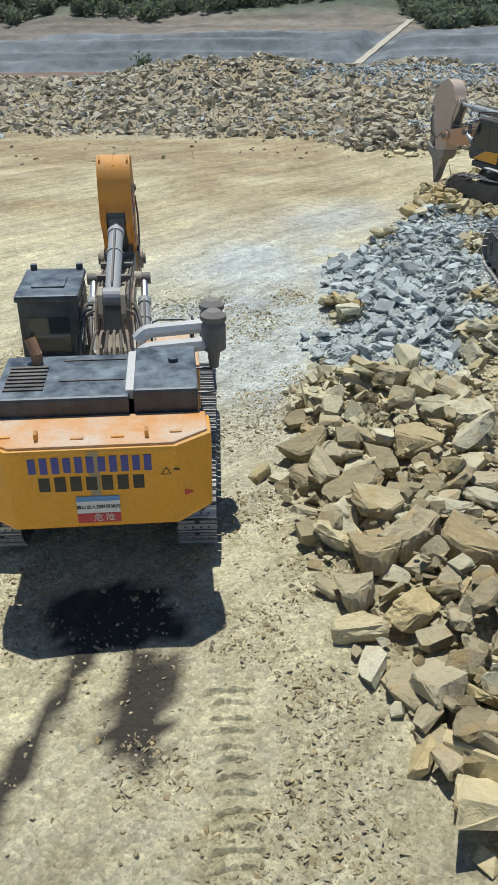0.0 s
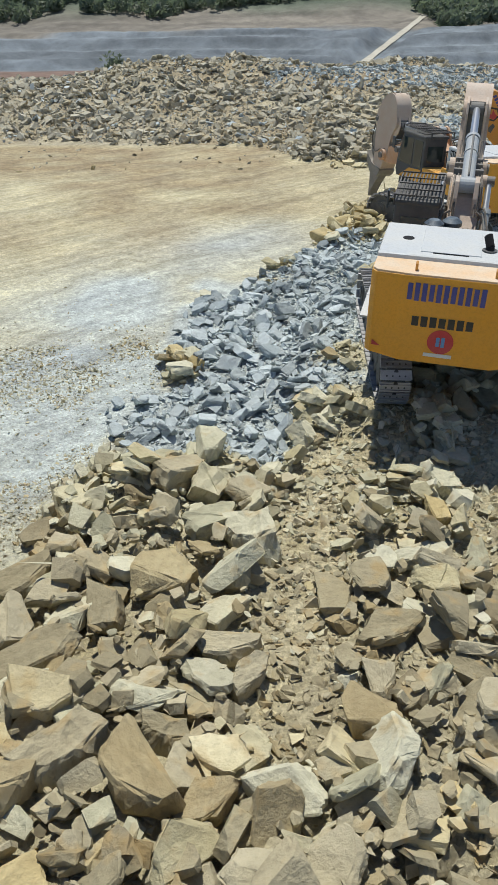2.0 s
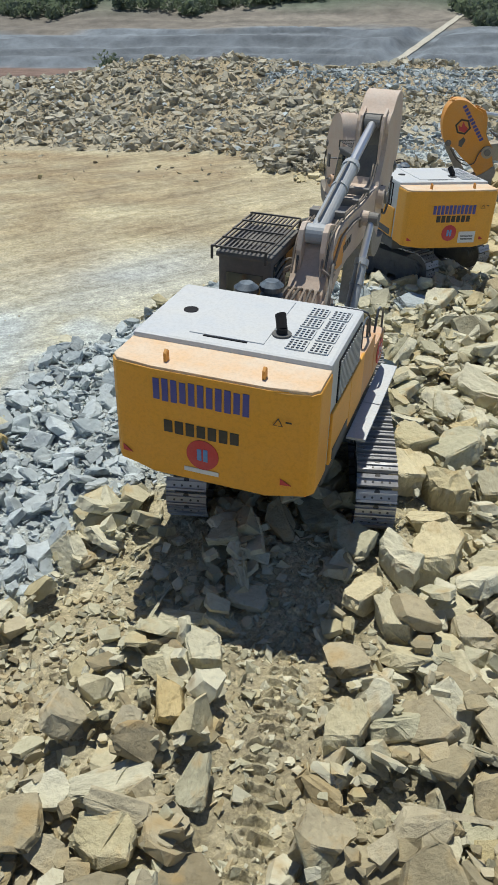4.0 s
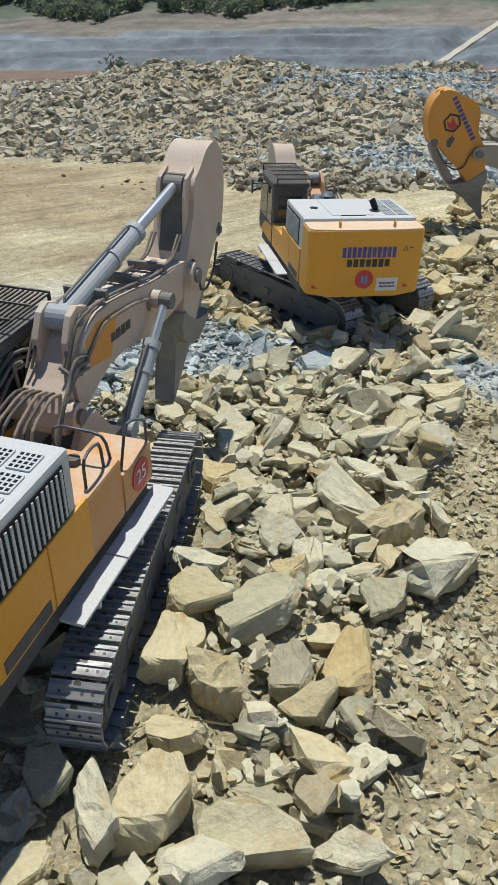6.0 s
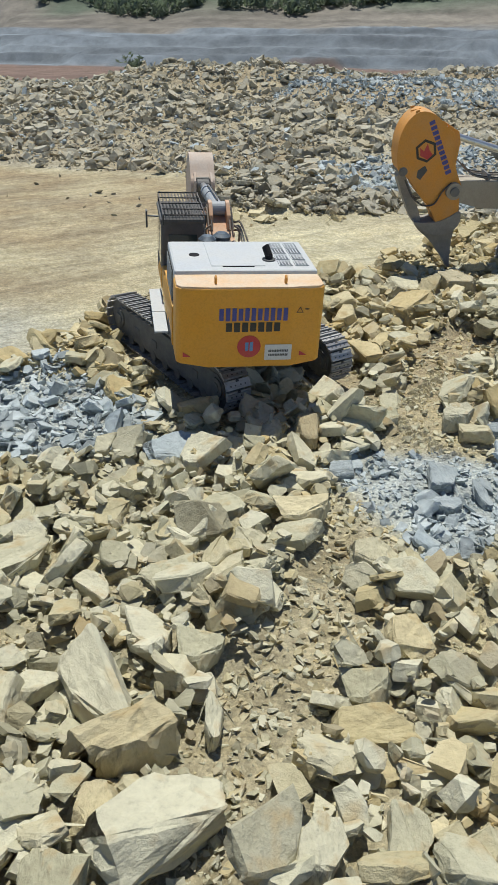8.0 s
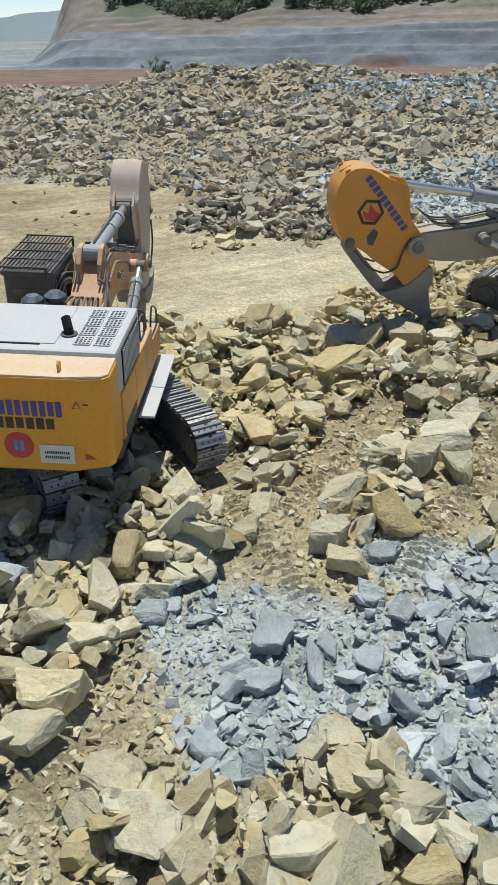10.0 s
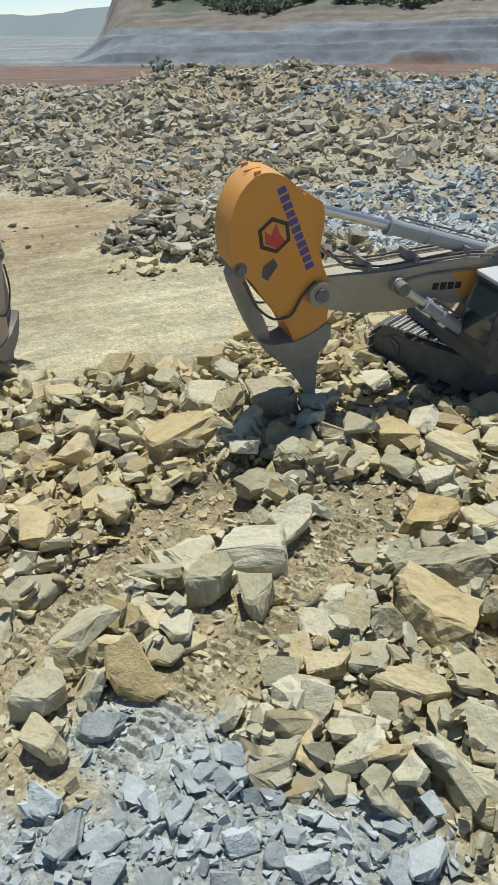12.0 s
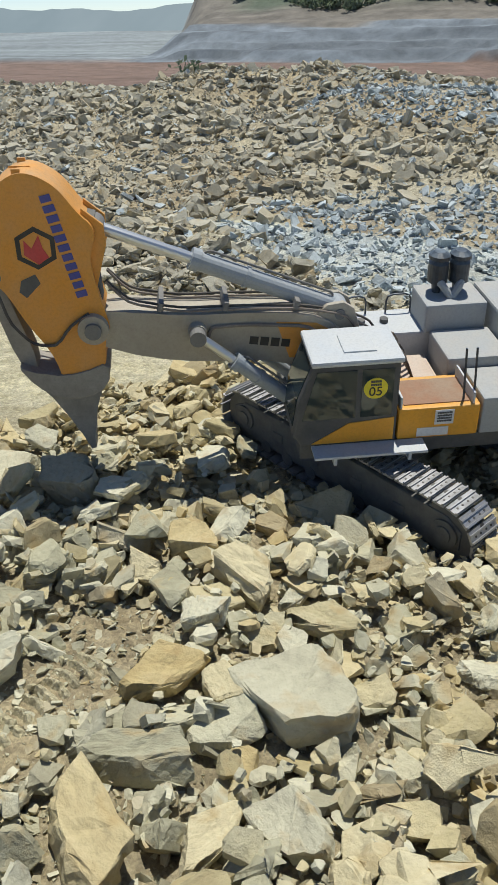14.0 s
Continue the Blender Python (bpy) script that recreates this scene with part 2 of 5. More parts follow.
def pipe(points, r, bm=None, seg=8):
    """A bent tube along points."""
    bm = bm or bmesh.new()
    pts = [Vector(p) for p in points]
    # round the corners
    fine = [pts[0]]
    for i in range(1, len(pts) - 1):
        a, c, e = pts[i - 1], pts[i], pts[i + 1]
        cut = min(0.35 * (c - a).length, 0.35 * (e - c).length, 0.18)
        u, v = c + (a - c).normalized() * cut, c + (e - c).normalized() * cut
        fine += [u, (u + v + 2 * c) / 4, v]
    fine.append(pts[-1])
    rings = []
    for i, p in enumerate(fine):
        d = (fine[min(i + 1, len(fine) - 1)] - fine[max(i - 1, 0)]).normalized()
        q = d.to_track_quat('Z', 'Y')
        rings.append([bm.verts.new(p + q @ Vector((r * math.cos(k * math.tau / seg), r * math.sin(k * math.tau / seg), 0))) for k in range(seg)])
    for a, b in zip(rings, rings[1:]):
        for k in range(seg):
            bm.faces.new((a[k], a[(k + 1) % seg], b[(k + 1) % seg], b[k]))
    bm.faces.new(rings[0][::-1])
    bm.faces.new(rings[-1])
    return bm


def disc(centre, axis, r, thick, seg=28, bm=None):
    c, a = Vector(centre), Vector(axis).normalized()
    return rod(c - a * thick / 2, c + a * thick / 2, r, seg, None, bm)


def text_mesh(name, words, size, mat):
    cu = bpy.data.curves.new(name, 'FONT')
    cu.body, cu.size, cu.align_x, cu.align_y, cu.extrude = words, size, 'CENTER', 'CENTER', 0.004
    ob = bpy.data.objects.new(name, cu)
    scene.collection.objects.link(ob)
    me = bpy.data.meshes.new_from_object(ob.evaluated_get(bpy.context.evaluated_depsgraph_get()))
    bpy.data.objects.remove(ob)
    bpy.data.curves.remove(cu)
    me.materials.clear()
    me.materials.append(mat)
    return me


# ---- the lie of the land ----
def step(a, b, v):
    t = np.clip((v - a) / (b - a), 0, 1)
    return t * t * (3 - 2 * t)


def wobble(x, y, size, seed):
    """Smooth noise between -1 and 1 on arrays."""
    r = np.random.default_rng(seed)
    v = r.uniform(-1, 1, (64, 64))
    px, py = np.asarray(x, float) / size + 1000.0, np.asarray(y, float) / size + 1000.0
    ix, iy = np.floor(px).astype(int), np.floor(py).astype(int)
    fx, fy = px - ix, py - iy
    fx, fy = fx * fx * (3 - 2 * fx), fy * fy * (3 - 2 * fy)
    g = lambda i, j: v[i % 64, j % 64]
    return (g(ix, iy) * (1 - fx) + g(ix + 1, iy) * fx) * (1 - fy) + (g(ix, iy + 1) * (1 - fx) + g(ix + 1, iy + 1) * fx) * fy


EDGE_Y = [-30, 4.7, 6.1, 7.7, 10, 13.3, 18.2, 23, 28, 32, 35, 37, 40, 43.5, 44.2, 45.1, 48.6, 51, 55, 59]
EDGE_X = [12, 2.9, 2.3, 1.7, 1.2, 0.9, 1.5, 2.4, 2.9, 5.0, 6.6, 7.0, 7.9, 10.7, 13.0, 15.0, 16.3, 17.0, 19.5, 23]
FRONT_X = [-80, -20, 0, 4, 6.5, 9, 13, 15, 18, 24]
FRONT_Y = [70, 68, 66.5, 64, 56, 54.5, 54.5, 57.5, 58, 57]


def rubble(x, y):
    """0 on the haul road, 1 well inside the broken rock."""
    jag = 0.5 * wobble(x, y, 1.3, 1) + 0.3 * wobble(x, y, 0.5, 2)
    near = step(-0.5, 0.7, x - np.interp(y, EDGE_Y, EDGE_X) + jag) * (y < 59)
    far = step(-1.0, 1.5, y - np.interp(x, FRONT_X, FRONT_Y) + 2 * jag)
    return np.maximum(near, far)


LANES = [((5.6, 11), (5.7, 14.7), (6.6, 18.5), 0.42), ((8.7, 10), (9.3, 15.5), (9.8, 19.0), 0.45),
         ((14.6, 16), (15.6, 24.0), (16.4, 28.5), 0.5), ((16.4, 28.5), (17.3, 33.0), (18.0, 40.0), 0.42),
         ((18.6, 33.0), (15.5, 36.4), (13.8, 38.0), 0.4), ((19.6, 34.3), (20.6, 38.0), (21.2, 41.5), 0.5),
         ((17.2, 35.5), (18.0, 38.2), (18.8, 40.5), 0.35)]


def lanes(x, y):
    """1 where tracks have crushed the rock."""
    out = np.zeros(np.shape(x))
    for a, b, c, w in LANES:
        for p, q in ((a, b), (b, c)):
            dx, dy = q[0] - p[0], q[1] - p[1]
            t = np.clip(((x - p[0]) * dx + (y - p[1]) * dy) / (dx * dx + dy * dy), 0, 1)
            d = np.hypot(x - p[0] - t * dx, y - p[1] - t * dy)
            out = np.maximum(out, 1 - step(w, w + 0.45, d + 0.2 * wobble(x, y, 0.6, 5)))
    return out


def greys(x, y):
    """How far the rock here is blue-grey slate and not buff sandstone."""
    spots = ((5.3, 26.0, 3.8, 5.6), (3.6, 20.0, 2.2, 2.6), (8.2, 33.0, 3.0, 2.6), (18.3, 31.7, 2.5, 2.0), (21.6, 32.3, 3.3, 2.5), (20.0, 34.6, 1.2, 0.9), (26.2, 36.4, 1.3, 1.0), (12.9, 32.2, 0.9, 0.7), (19.5, 66.0, 9, 7), (20.0, 90.0, 16, 8))
    d = np.full(np.shape(x), 9.0)
    for cx, cy, rx, ry in spots:
        d = np.minimum(d, np.hypot((x - cx) / rx, (y - cy) / ry))
    return 1 - step(0.72, 1.2, d + 0.3 * wobble(x, y, 1.3, 7))


def brownish(x, y):
    """The share of darker brown rock, most beside the haul road."""
    return 0.8 * (1 - step(11, 19, y + 2 * wobble(x, y, 3, 8))) + 0.06


# boulders that stand out: x, y, length, width, heading of the long side (degrees)
BOULDERS_BY_THE_RIPPER = [
    (23.0, 38.2, 1.81, 1.0, -22), (24.4, 37.8, 1.64, 0.9, 62), (25.0, 39.4, 1.23, 0.68, -30), (24.3, 41.2, 1.9, 1.34, -29), (22.4, 40.7, 1.19, 0.86, 22), (23.2, 40.9, 1.08, 0.55, -33),
    (22.9, 39.4, 1.9, 0.66, 23), (22.5, 43.1, 1.28, 0.7, -18), (20.8, 42.7, 0.67, 0.57, 22), (21.1, 43.6, 0.92, 0.78, 22), (16.9, 42.0, 1.75, 0.96, 62), (16.5, 43.8, 1.36, 1.16, 21),
    (18.2, 44.0, 1.25, 1.06, 21), (20.1, 39.7, 1.18, 0.65, 68), (19.9, 38.7, 1.18, 0.82, 22), (20.3, 37.7, 0.58, 0.87, 23), (22.3, 41.9, 0.76, 0.65, 22), (22.2, 44.7, 0.93, 0.51, -18),
    (19.1, 40.8, 1.19, 0.66, 62),]
BOULDERS_BY_THE_RIPPER += [
    (19.5, 37.7, 0.8, 0.75, 23), (23.3, 43.0, 0.49, 0.42, 22), (24.2, 44.4, 0.52, 0.44, 22), (24.0, 42.6, 1.28, 0.71, -27), (24.2, 38.9, 1.06, 0.58, 61), (22.9, 36.7, 1.11, 0.52, -7),
    (21.7, 36.6, 0.71, 0.46, 23),]
BOULDERS_ROUND_THE_SLATE = [
    (15.7, 30.0, 1.02, 0.66, 16), (17.0, 29.2, 0.75, 0.63, 16), (19.4, 30.6, 0.6, 0.55, 16), (20.7, 29.2, 0.78, 0.44, 17), (18.8, 31.8, 0.55, 0.82, 16), (18.0, 32.3, 0.67, 0.86, 16),
    (21.0, 32.9, 0.5, 0.75, 16), (18.8, 34.2, 0.88, 0.46, -18), (18.3, 34.8, 0.78, 0.66, 15), (19.2, 34.7, 0.76, 0.44, 15), (14.4, 41.9, 1.26, 0.69, 54), (15.2, 33.1, 0.62, 0.92, 15),
    (16.1, 32.2, 0.53, 0.42, 16), (21.2, 29.6, 0.38, 0.53, 16), (16.8, 34.6, 0.55, 0.47, 15),]
BOULDERS_MIDWAY = [
    (13.7, 25.4, 1.62, 0.83, -44), (14.5, 24.7, 1.38, 0.76, 47), (15.1, 23.8, 1.67, 0.92, 57), (14.4, 23.8, 0.5, 0.65, 11), (14.3, 22.7, 0.77, 0.8, 11), (15.3, 25.4, 0.52, 0.77, 11),
    (14.8, 26.5, 0.74, 0.68, 11), (13.8, 28.0, 1.06, 0.58, 51), (14.9, 29.2, 0.62, 0.53, 11), (16.9, 23.7, 0.6, 0.81, 11), (16.6, 22.8, 0.8, 0.71, 11), (17.4, 25.7, 1.13, 0.69, 11),
    (17.8, 24.2, 0.56, 0.84, 11), (17.3, 22.8, 0.75, 0.58, 11), (12.5, 24.9, 0.6, 0.89, 11), (13.1, 23.4, 0.56, 0.69, 11), (12.9, 23.0, 0.61, 0.51, 11), (13.4, 32.1, 0.8, 0.68, 11),
    (12.7, 32.2, 1.51, 0.83, 51),]
BOULDERS_MIDWAY += [
    (11.2, 25.7, 0.74, 0.91, 11), (11.2, 27.9, 1.45, 0.8, 51), (12.7, 27.7, 0.88, 0.48, -29), (17.2, 26.4, 0.7, 0.68, 11), (17.7, 27.4, 0.66, 0.78, 11),]
BOULDERS_BESIDE_THE_TRACKS = [
    (11.2, 18.5, 1.15, 0.59, -49), (11.8, 18.8, 0.95, 1.06, 6), (11.0, 17.4, 0.57, 0.85, 7), (12.9, 18.7, 1.3, 0.82, 6), (12.5, 22.0, 1.5, 0.83, 44), (11.5, 22.6, 1.48, 0.76, 62),
    (13.8, 21.3, 0.8, 1.09, 6), (13.1, 21.1, 0.62, 0.92, 6), (12.7, 17.8, 0.77, 0.42, 57), (12.2, 17.3, 0.61, 0.65, 7), (10.6, 17.8, 0.89, 0.49, 54), (12.2, 20.5, 0.89, 0.77, 6),
    (11.5, 21.0, 0.85, 1.03, 6), (11.8, 19.8, 1.45, 0.48, 6), (14.0, 18.6, 0.94, 0.52, -31),]
BOULDERS_BY_THE_LANE = [
    (4.9, 14.9, 1.1, 0.99, 2), (4.4, 13.1, 0.96, 0.53, 55), (4.6, 12.3, 1.03, 0.49, 2), (4.9, 11.8, 0.8, 0.44, 47), (6.7, 11.6, 0.44, 0.66, 2), (7.9, 11.7, 0.81, 0.45, -35),
    (7.7, 13.5, 0.77, 0.57, 2), (7.6, 14.2, 1.13, 0.44, 29), (8.5, 14.4, 0.47, 0.7, 2), (6.9, 12.6, 1.1, 0.65, 2), (8.1, 15.5, 0.43, 0.65, 2), (9.8, 12.4, 0.54, 0.5, 2),
    (10.0, 13.9, 0.75, 0.61, 2), (3.3, 16.8, 1.56, 0.86, 53), (4.0, 16.6, 0.81, 0.82, 2), (7.8, 17.2, 1.12, 0.46, 2), (8.4, 16.5, 0.64, 0.65, 2), (10.3, 15.3, 0.63, 0.76, 2),
    (4.1, 15.4, 1.29, 0.71, 43),]
BOULDERS_AT_THE_EDGE = [
    (1.9, 11.9, 1.46, 0.73, 34), (2.8, 10.3, 1.32, 0.73, 50), (3.7, 9.9, 1.31, 0.72, -49), (4.5, 9.7, 0.85, 0.63, 1), (2.5, 8.6, 1.08, 0.59, 51), (1.7, 8.3, 0.85, 0.42, 1),
    (2.1, 9.8, 0.9, 0.66, 1), (1.7, 9.0, 0.64, 0.64, 1), (3.9, 8.0, 0.96, 0.52, 1), (2.7, 13.1, 0.65, 0.97, 1), (3.5, 13.9, 1.07, 0.91, 0), (3.9, 10.7, 0.77, 0.46, 1),
    (1.2, 13.8, 1.24, 0.68, 41),]
KNOWN = BOULDERS_BY_THE_RIPPER + BOULDERS_ROUND_THE_SLATE + BOULDERS_MIDWAY + BOULDERS_BESIDE_THE_TRACKS + BOULDERS_BY_THE_LANE + BOULDERS_AT_THE_EDGE


# where the machines stand: x, y, heading of the tracks, height, tilt about x and y (degrees)
STANDS = {"A": (-2.66, 13.12, 3, 0.09, 1.0, 1.0), "B": (9.23, 22.14, 0.4, 0.74, 4.0, 1.8), "D": (12.24, 37.34, 48.7, 0.15, 1.7, 3.4), "E": (23.25, 48.4, 69.5, -0.05, 4.5, 2.8)}


def land(x, y):
    x, y = np.asarray(x, float), np.asarray(y, float)
    r, lane = rubble(x, y), lanes(x, y)
    z = 0.10 * wobble(x, y, 5, 11) + 0.035 * wobble(x, y, 0.9, 12) + 0.02 * wobble(x, y, 0.35, 18)
    z += r * (0.10 + 0.20 * wobble(x, y, 2.6, 13) + 0.12 * wobble(x, y, 1.0, 14)) * (1 - 0.75 * lane)
    for px, py, _, level, tx, ty in STANDS.values():
        w = 1 - step(2.6, 5.0, np.hypot(x - px, y - py))
        flat = level - 0.03 + math.tan(radians(tx)) * (y - py) - math.tan(radians(ty)) * (x - px)
        z = z * (1 - w) + w * (flat + 0.2 * (z - 0.22))
    # the far heap and the mound before it
    heap = step(64, 97, y) * (1 - step(101, 118, y)) * (1 - 0.55 * step(-9, -26, x)) * (1 - 0.5 * step(14, 34, x))
    z += heap * (2.9 + 0.9 * wobble(x, y, 8, 15) + 0.45 * wobble(x, y, 2.5, 16))
    z += 1.0 * np.exp(-((x - 10) / 3.6) ** 2 - ((y - 60) / 3.6) ** 2)
    z -= 0.5 * step(45, 66, y) * (1 - step(66, 90, y))
    # beyond: falling terrace, quarried wall in benches, wooded hill
    z -= 8.0 * step(110, 265, y)
    hill = step(-146, -126, x + 0.5 * (y - 280) + 6 * wobble(x, y, 30, 17))
    bench = y + 0.08 * x + 9 * wobble(x, y, 26, 21) + 3 * wobble(x, y, 7, 22)
    rise = step(284, 290, bench) * 3.0 + step(296, 299, bench) * 1.7 + step(306, 316, bench) * 3.3 + step(328, 334, bench) * 2.0 + step(345, 560, y) * 46
    z += hill * rise * (1 + 0.10 * wobble(x, y, 22, 19))
    z += (1 - hill) * -10 * step(280, 600, y)
    # the ramp that carries the cart road
    off = np.abs(x - np.interp(y, [283, 385], [30, 66]))
    ramp_w = (1 - step(3, 9, off)) * (y > 278) * (y < 392)
    z = z * (1 - ramp_w) + ramp_w * np.interp(y, [278, 392], [-8.0, 7.5])
    return z


def axis(lo, hi, fine_lo, fine_hi, pitch, grow):
    """Even steps in the middle, growing ones outwards."""
    mid = list(np.arange(fine_lo, fine_hi + 1e-6, pitch))
    a, d = [], pitch
    v = fine_lo
    while v > lo:
        d *= grow
        v -= d
        a.append(v)
    b, d, v = [], pitch, mid[-1]
    while v < hi:
        d *= grow
        v += d
        b.append(v)
    return np.array(a[::-1] + mid + b)


def sheet_mesh(name, xs, ys, height):
    X, Y = np.meshgrid(xs, ys)
    Z = height(X, Y)
    nx, ny = len(xs), len(ys)
    me = bpy.data.meshes.new(name)
    idx = np.arange(nx * ny).reshape(ny, nx)
    quads = np.stack([idx[:-1, :-1], idx[:-1, 1:], idx[1:, 1:], idx[1:, :-1]], -1).reshape(-1, 4)
    fill(me, np.stack([X, Y, Z], -1).reshape(-1, 3), quads, True)
    return me, X, Y


def fill(me, verts, faces, smooth=False):
    k = faces.shape[1]
    me.vertices.add(len(verts))
    me.vertices.foreach_set("co", np.ascontiguousarray(verts, np.float32).ravel())
    me.loops.add(faces.size)
    me.loops.foreach_set("vertex_index", np.ascontiguousarray(faces, np.int32).ravel())
    me.polygons.add(len(faces))
    me.polygons.foreach_set("loop_start", np.arange(0, faces.size, k, dtype=np.int32))
    me.polygons.foreach_set("loop_total", np.full(len(faces), k, np.int32))
    me.update(calc_edges=True)
    me.polygons.foreach_set("use_smooth", np.full(len(faces), smooth))


SOIL = ground_material()


def build_ground():
    me, X, Y = sheet_mesh("ground", axis(-2600, 2600, -9, 31, 0.21, 1.05), np.unique(np.concatenate([axis(-300, 4200, 1, 58, 0.21, 1.04), np.arange(276, 350, 1.6), np.arange(350, 430, 5.0)])), land)
    g = greys(X, Y)
    r = rubble(X, Y)
    dust = 1.05 * np.exp(-((X + 0.5) / 4.5) ** 2 - ((Y - 26) / 7) ** 2) * (1 - r) + 0.8 * np.exp(-((X - 4) / 4) ** 2 - ((Y - 36) / 3.5) ** 2)
    dust += 0.9 * np.exp(-((X - 0.3) / 2.2) ** 2 - ((Y - 21) / 6) ** 2) * (1 - r)
    red = np.clip(np.maximum(g * 0.95, 1.3 * dust * (0.75 + 0.5 * wobble(X, Y, 2.5, 31))), 0, 1)
    green = step(46, 53, Y + 2.5 * wobble(X, Y, 4, 34)) * (1 - step(64, 68, Y)) * (1 - step(3, 9, X)) * (0.85 + 0.3 * wobble(X, Y, 2.2, 28))
    green = np.maximum(green, 0.88 * step(30, 40, Y + 3 * wobble(X, Y, 5, 33)) * (1 - step(62, 66, Y)) * (1 - 0.6 * step(0, 8, X - 0.25 * (Y - 36))) * (0.6 + 0.5 * wobble(X, Y, 3, 30)))
    green = np.maximum(green, r * (Y < 60) * (0.35 + 0.1 * lanes(X, Y) + 0.35 * step(33, 38, Y)) * (1 - g))
    red = np.where(Y > 66, np.clip(0.4 + 0.3 * g, 0, 1), red)
    green = np.where(Y > 66, 0.75 + 0.25 * wobble(X, Y, 6, 29), green)
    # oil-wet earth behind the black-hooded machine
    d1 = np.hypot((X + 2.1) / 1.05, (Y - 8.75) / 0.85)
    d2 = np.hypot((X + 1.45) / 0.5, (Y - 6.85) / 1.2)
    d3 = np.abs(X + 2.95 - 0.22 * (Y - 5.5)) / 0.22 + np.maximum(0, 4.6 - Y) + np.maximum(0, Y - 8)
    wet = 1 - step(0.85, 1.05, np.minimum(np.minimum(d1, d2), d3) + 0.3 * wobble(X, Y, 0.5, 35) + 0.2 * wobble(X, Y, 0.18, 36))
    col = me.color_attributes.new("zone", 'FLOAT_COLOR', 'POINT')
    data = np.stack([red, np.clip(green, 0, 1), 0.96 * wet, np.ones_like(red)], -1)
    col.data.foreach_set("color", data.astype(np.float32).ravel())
    # soils and rock of the far country; valley flats (last) paled to stand for haze
    tint = np.zeros((*X.shape, 4))
    for colour, where in (((0.20, 0.135, 0.10), step(103, 110, Y)), ((0.165, 0.19, 0.205), step(279, 284, Y + 4 * wobble(X, Y, 12, 37)) * (X + 0.5 * (Y - 280) > -150)),
                          ((0.20, 0.18, 0.145), step(334, 350, Y + 12 * wobble(X, Y, 30, 38))), ((0.10, 0.125, 0.085), step(378, 410, Y + 25 * wobble(X, Y, 40, 39)) * step(-118, -100, X + 0.5 * (Y - 280))),
                          ((0.24, 0.27, 0.27), step(270, 310, Y) * (X + 0.5 * (Y - 280) < -150))):
        tint[..., :3] += (np.array(colour) - tint[..., :3]) * where[..., None]
        tint[..., 3] = np.maximum(tint[..., 3], where)
    band = 1 + 0.3 * wobble(X * 0.12, Y * 1.7, 9, 40) * step(279, 284, Y)
    tint[..., :3] *= band[..., None]
    col = me.color_attributes.new("far", 'FLOAT_COLOR', 'POINT')
    col.data.foreach_set("color", tint.astype(np.float32).ravel())
    me.materials.append(SOIL)
    ob = new("ground", me)
    return tagged(ob, "dusty tan and grey quarry floor of crushed stone", "ground", "", "structure")


build_ground()


def track_prints(name, p, q, width, pitch, high):
    """Ridges of soil that crawler cleats pressed up, in a row from p to q."""
    r = random.Random(name + str(p))
    d = Vector((q[0] - p[0], q[1] - p[1], 0))
    across = Vector((d.y, -d.x, 0)).normalized()
    along = d.normalized()
    bm = bmesh.new()
    for i in range(int(d.length / pitch)):
        c = Vector((p[0], p[1], 0)) + along * (i * pitch + r.uniform(-0.03, 0.03)) + across * r.uniform(-0.05, 0.05)
        w, rows = width * r.uniform(0.55, 1.0), []
        for k in range(13):
            u = k / 12 - 0.5
            h = high * r.uniform(0.35, 1.0) * (1 - (2 * u) ** 6)
            m = c + across * u * w + along * (0.03 * math.cos(u * 4) + r.uniform(-0.012, 0.012))
            z = float(land(np.array([m.x]), np.array([m.y]))[0])
            rows.append([bm.verts.new(Vector((0, 0, z)) + m + along * s + Vector((0, 0, e))) for s, e in ((-0.09, -0.02), (-0.03, h), (0.02, 0.8 * h), (0.09, -0.02))])
        for a, b in zip(rows, rows[1:]):
            for k in range(3):
                bm.faces.new((a[k], a[k + 1], b[k + 1], b[k]))
    me = finish(bm, name, SOIL, False)
    for layer in ("zone", "far"):
        col = me.color_attributes.new(layer, 'FLOAT_COLOR', 'POINT')
        values = np.zeros((len(me.vertices), 4), np.float32)
        if layer == "zone":
            at = np.array([v.co[:] for v in me.vertices])
            values[:, 0] = greys(at[:, 0], at[:, 1])
            values[:, 1] = 0.3 * rubble(at[:, 0], at[:, 1])
        col.data.foreach_set("color", values.ravel())
    tagged(new(name, me), "row of crawler cleat prints pressed into the soil", "track prints", "", "stuff")


track_prints("track_prints", (0.2, 2.4), (-0.3, 7.7), 0.85, 0.235, 0.085)
track_prints("track_prints", (19.7, 34.4), (20.6, 38.0), 0.75, 0.21, 0.13)
track_prints("track_prints", (20.6, 38.0), (21.2, 41.0), 0.75, 0.21, 0.13)
track_prints("track_prints", (18.2, 33.4), (15.6, 36.3), 0.65, 0.21, 0.13)
track_prints("track_prints", (17.2, 35.6), (18.0, 38.2), 0.6, 0.21, 0.13)
track_prints("track_prints", (9.0, 12.0), (9.7, 18.5), 0.65, 0.22, 0.13)


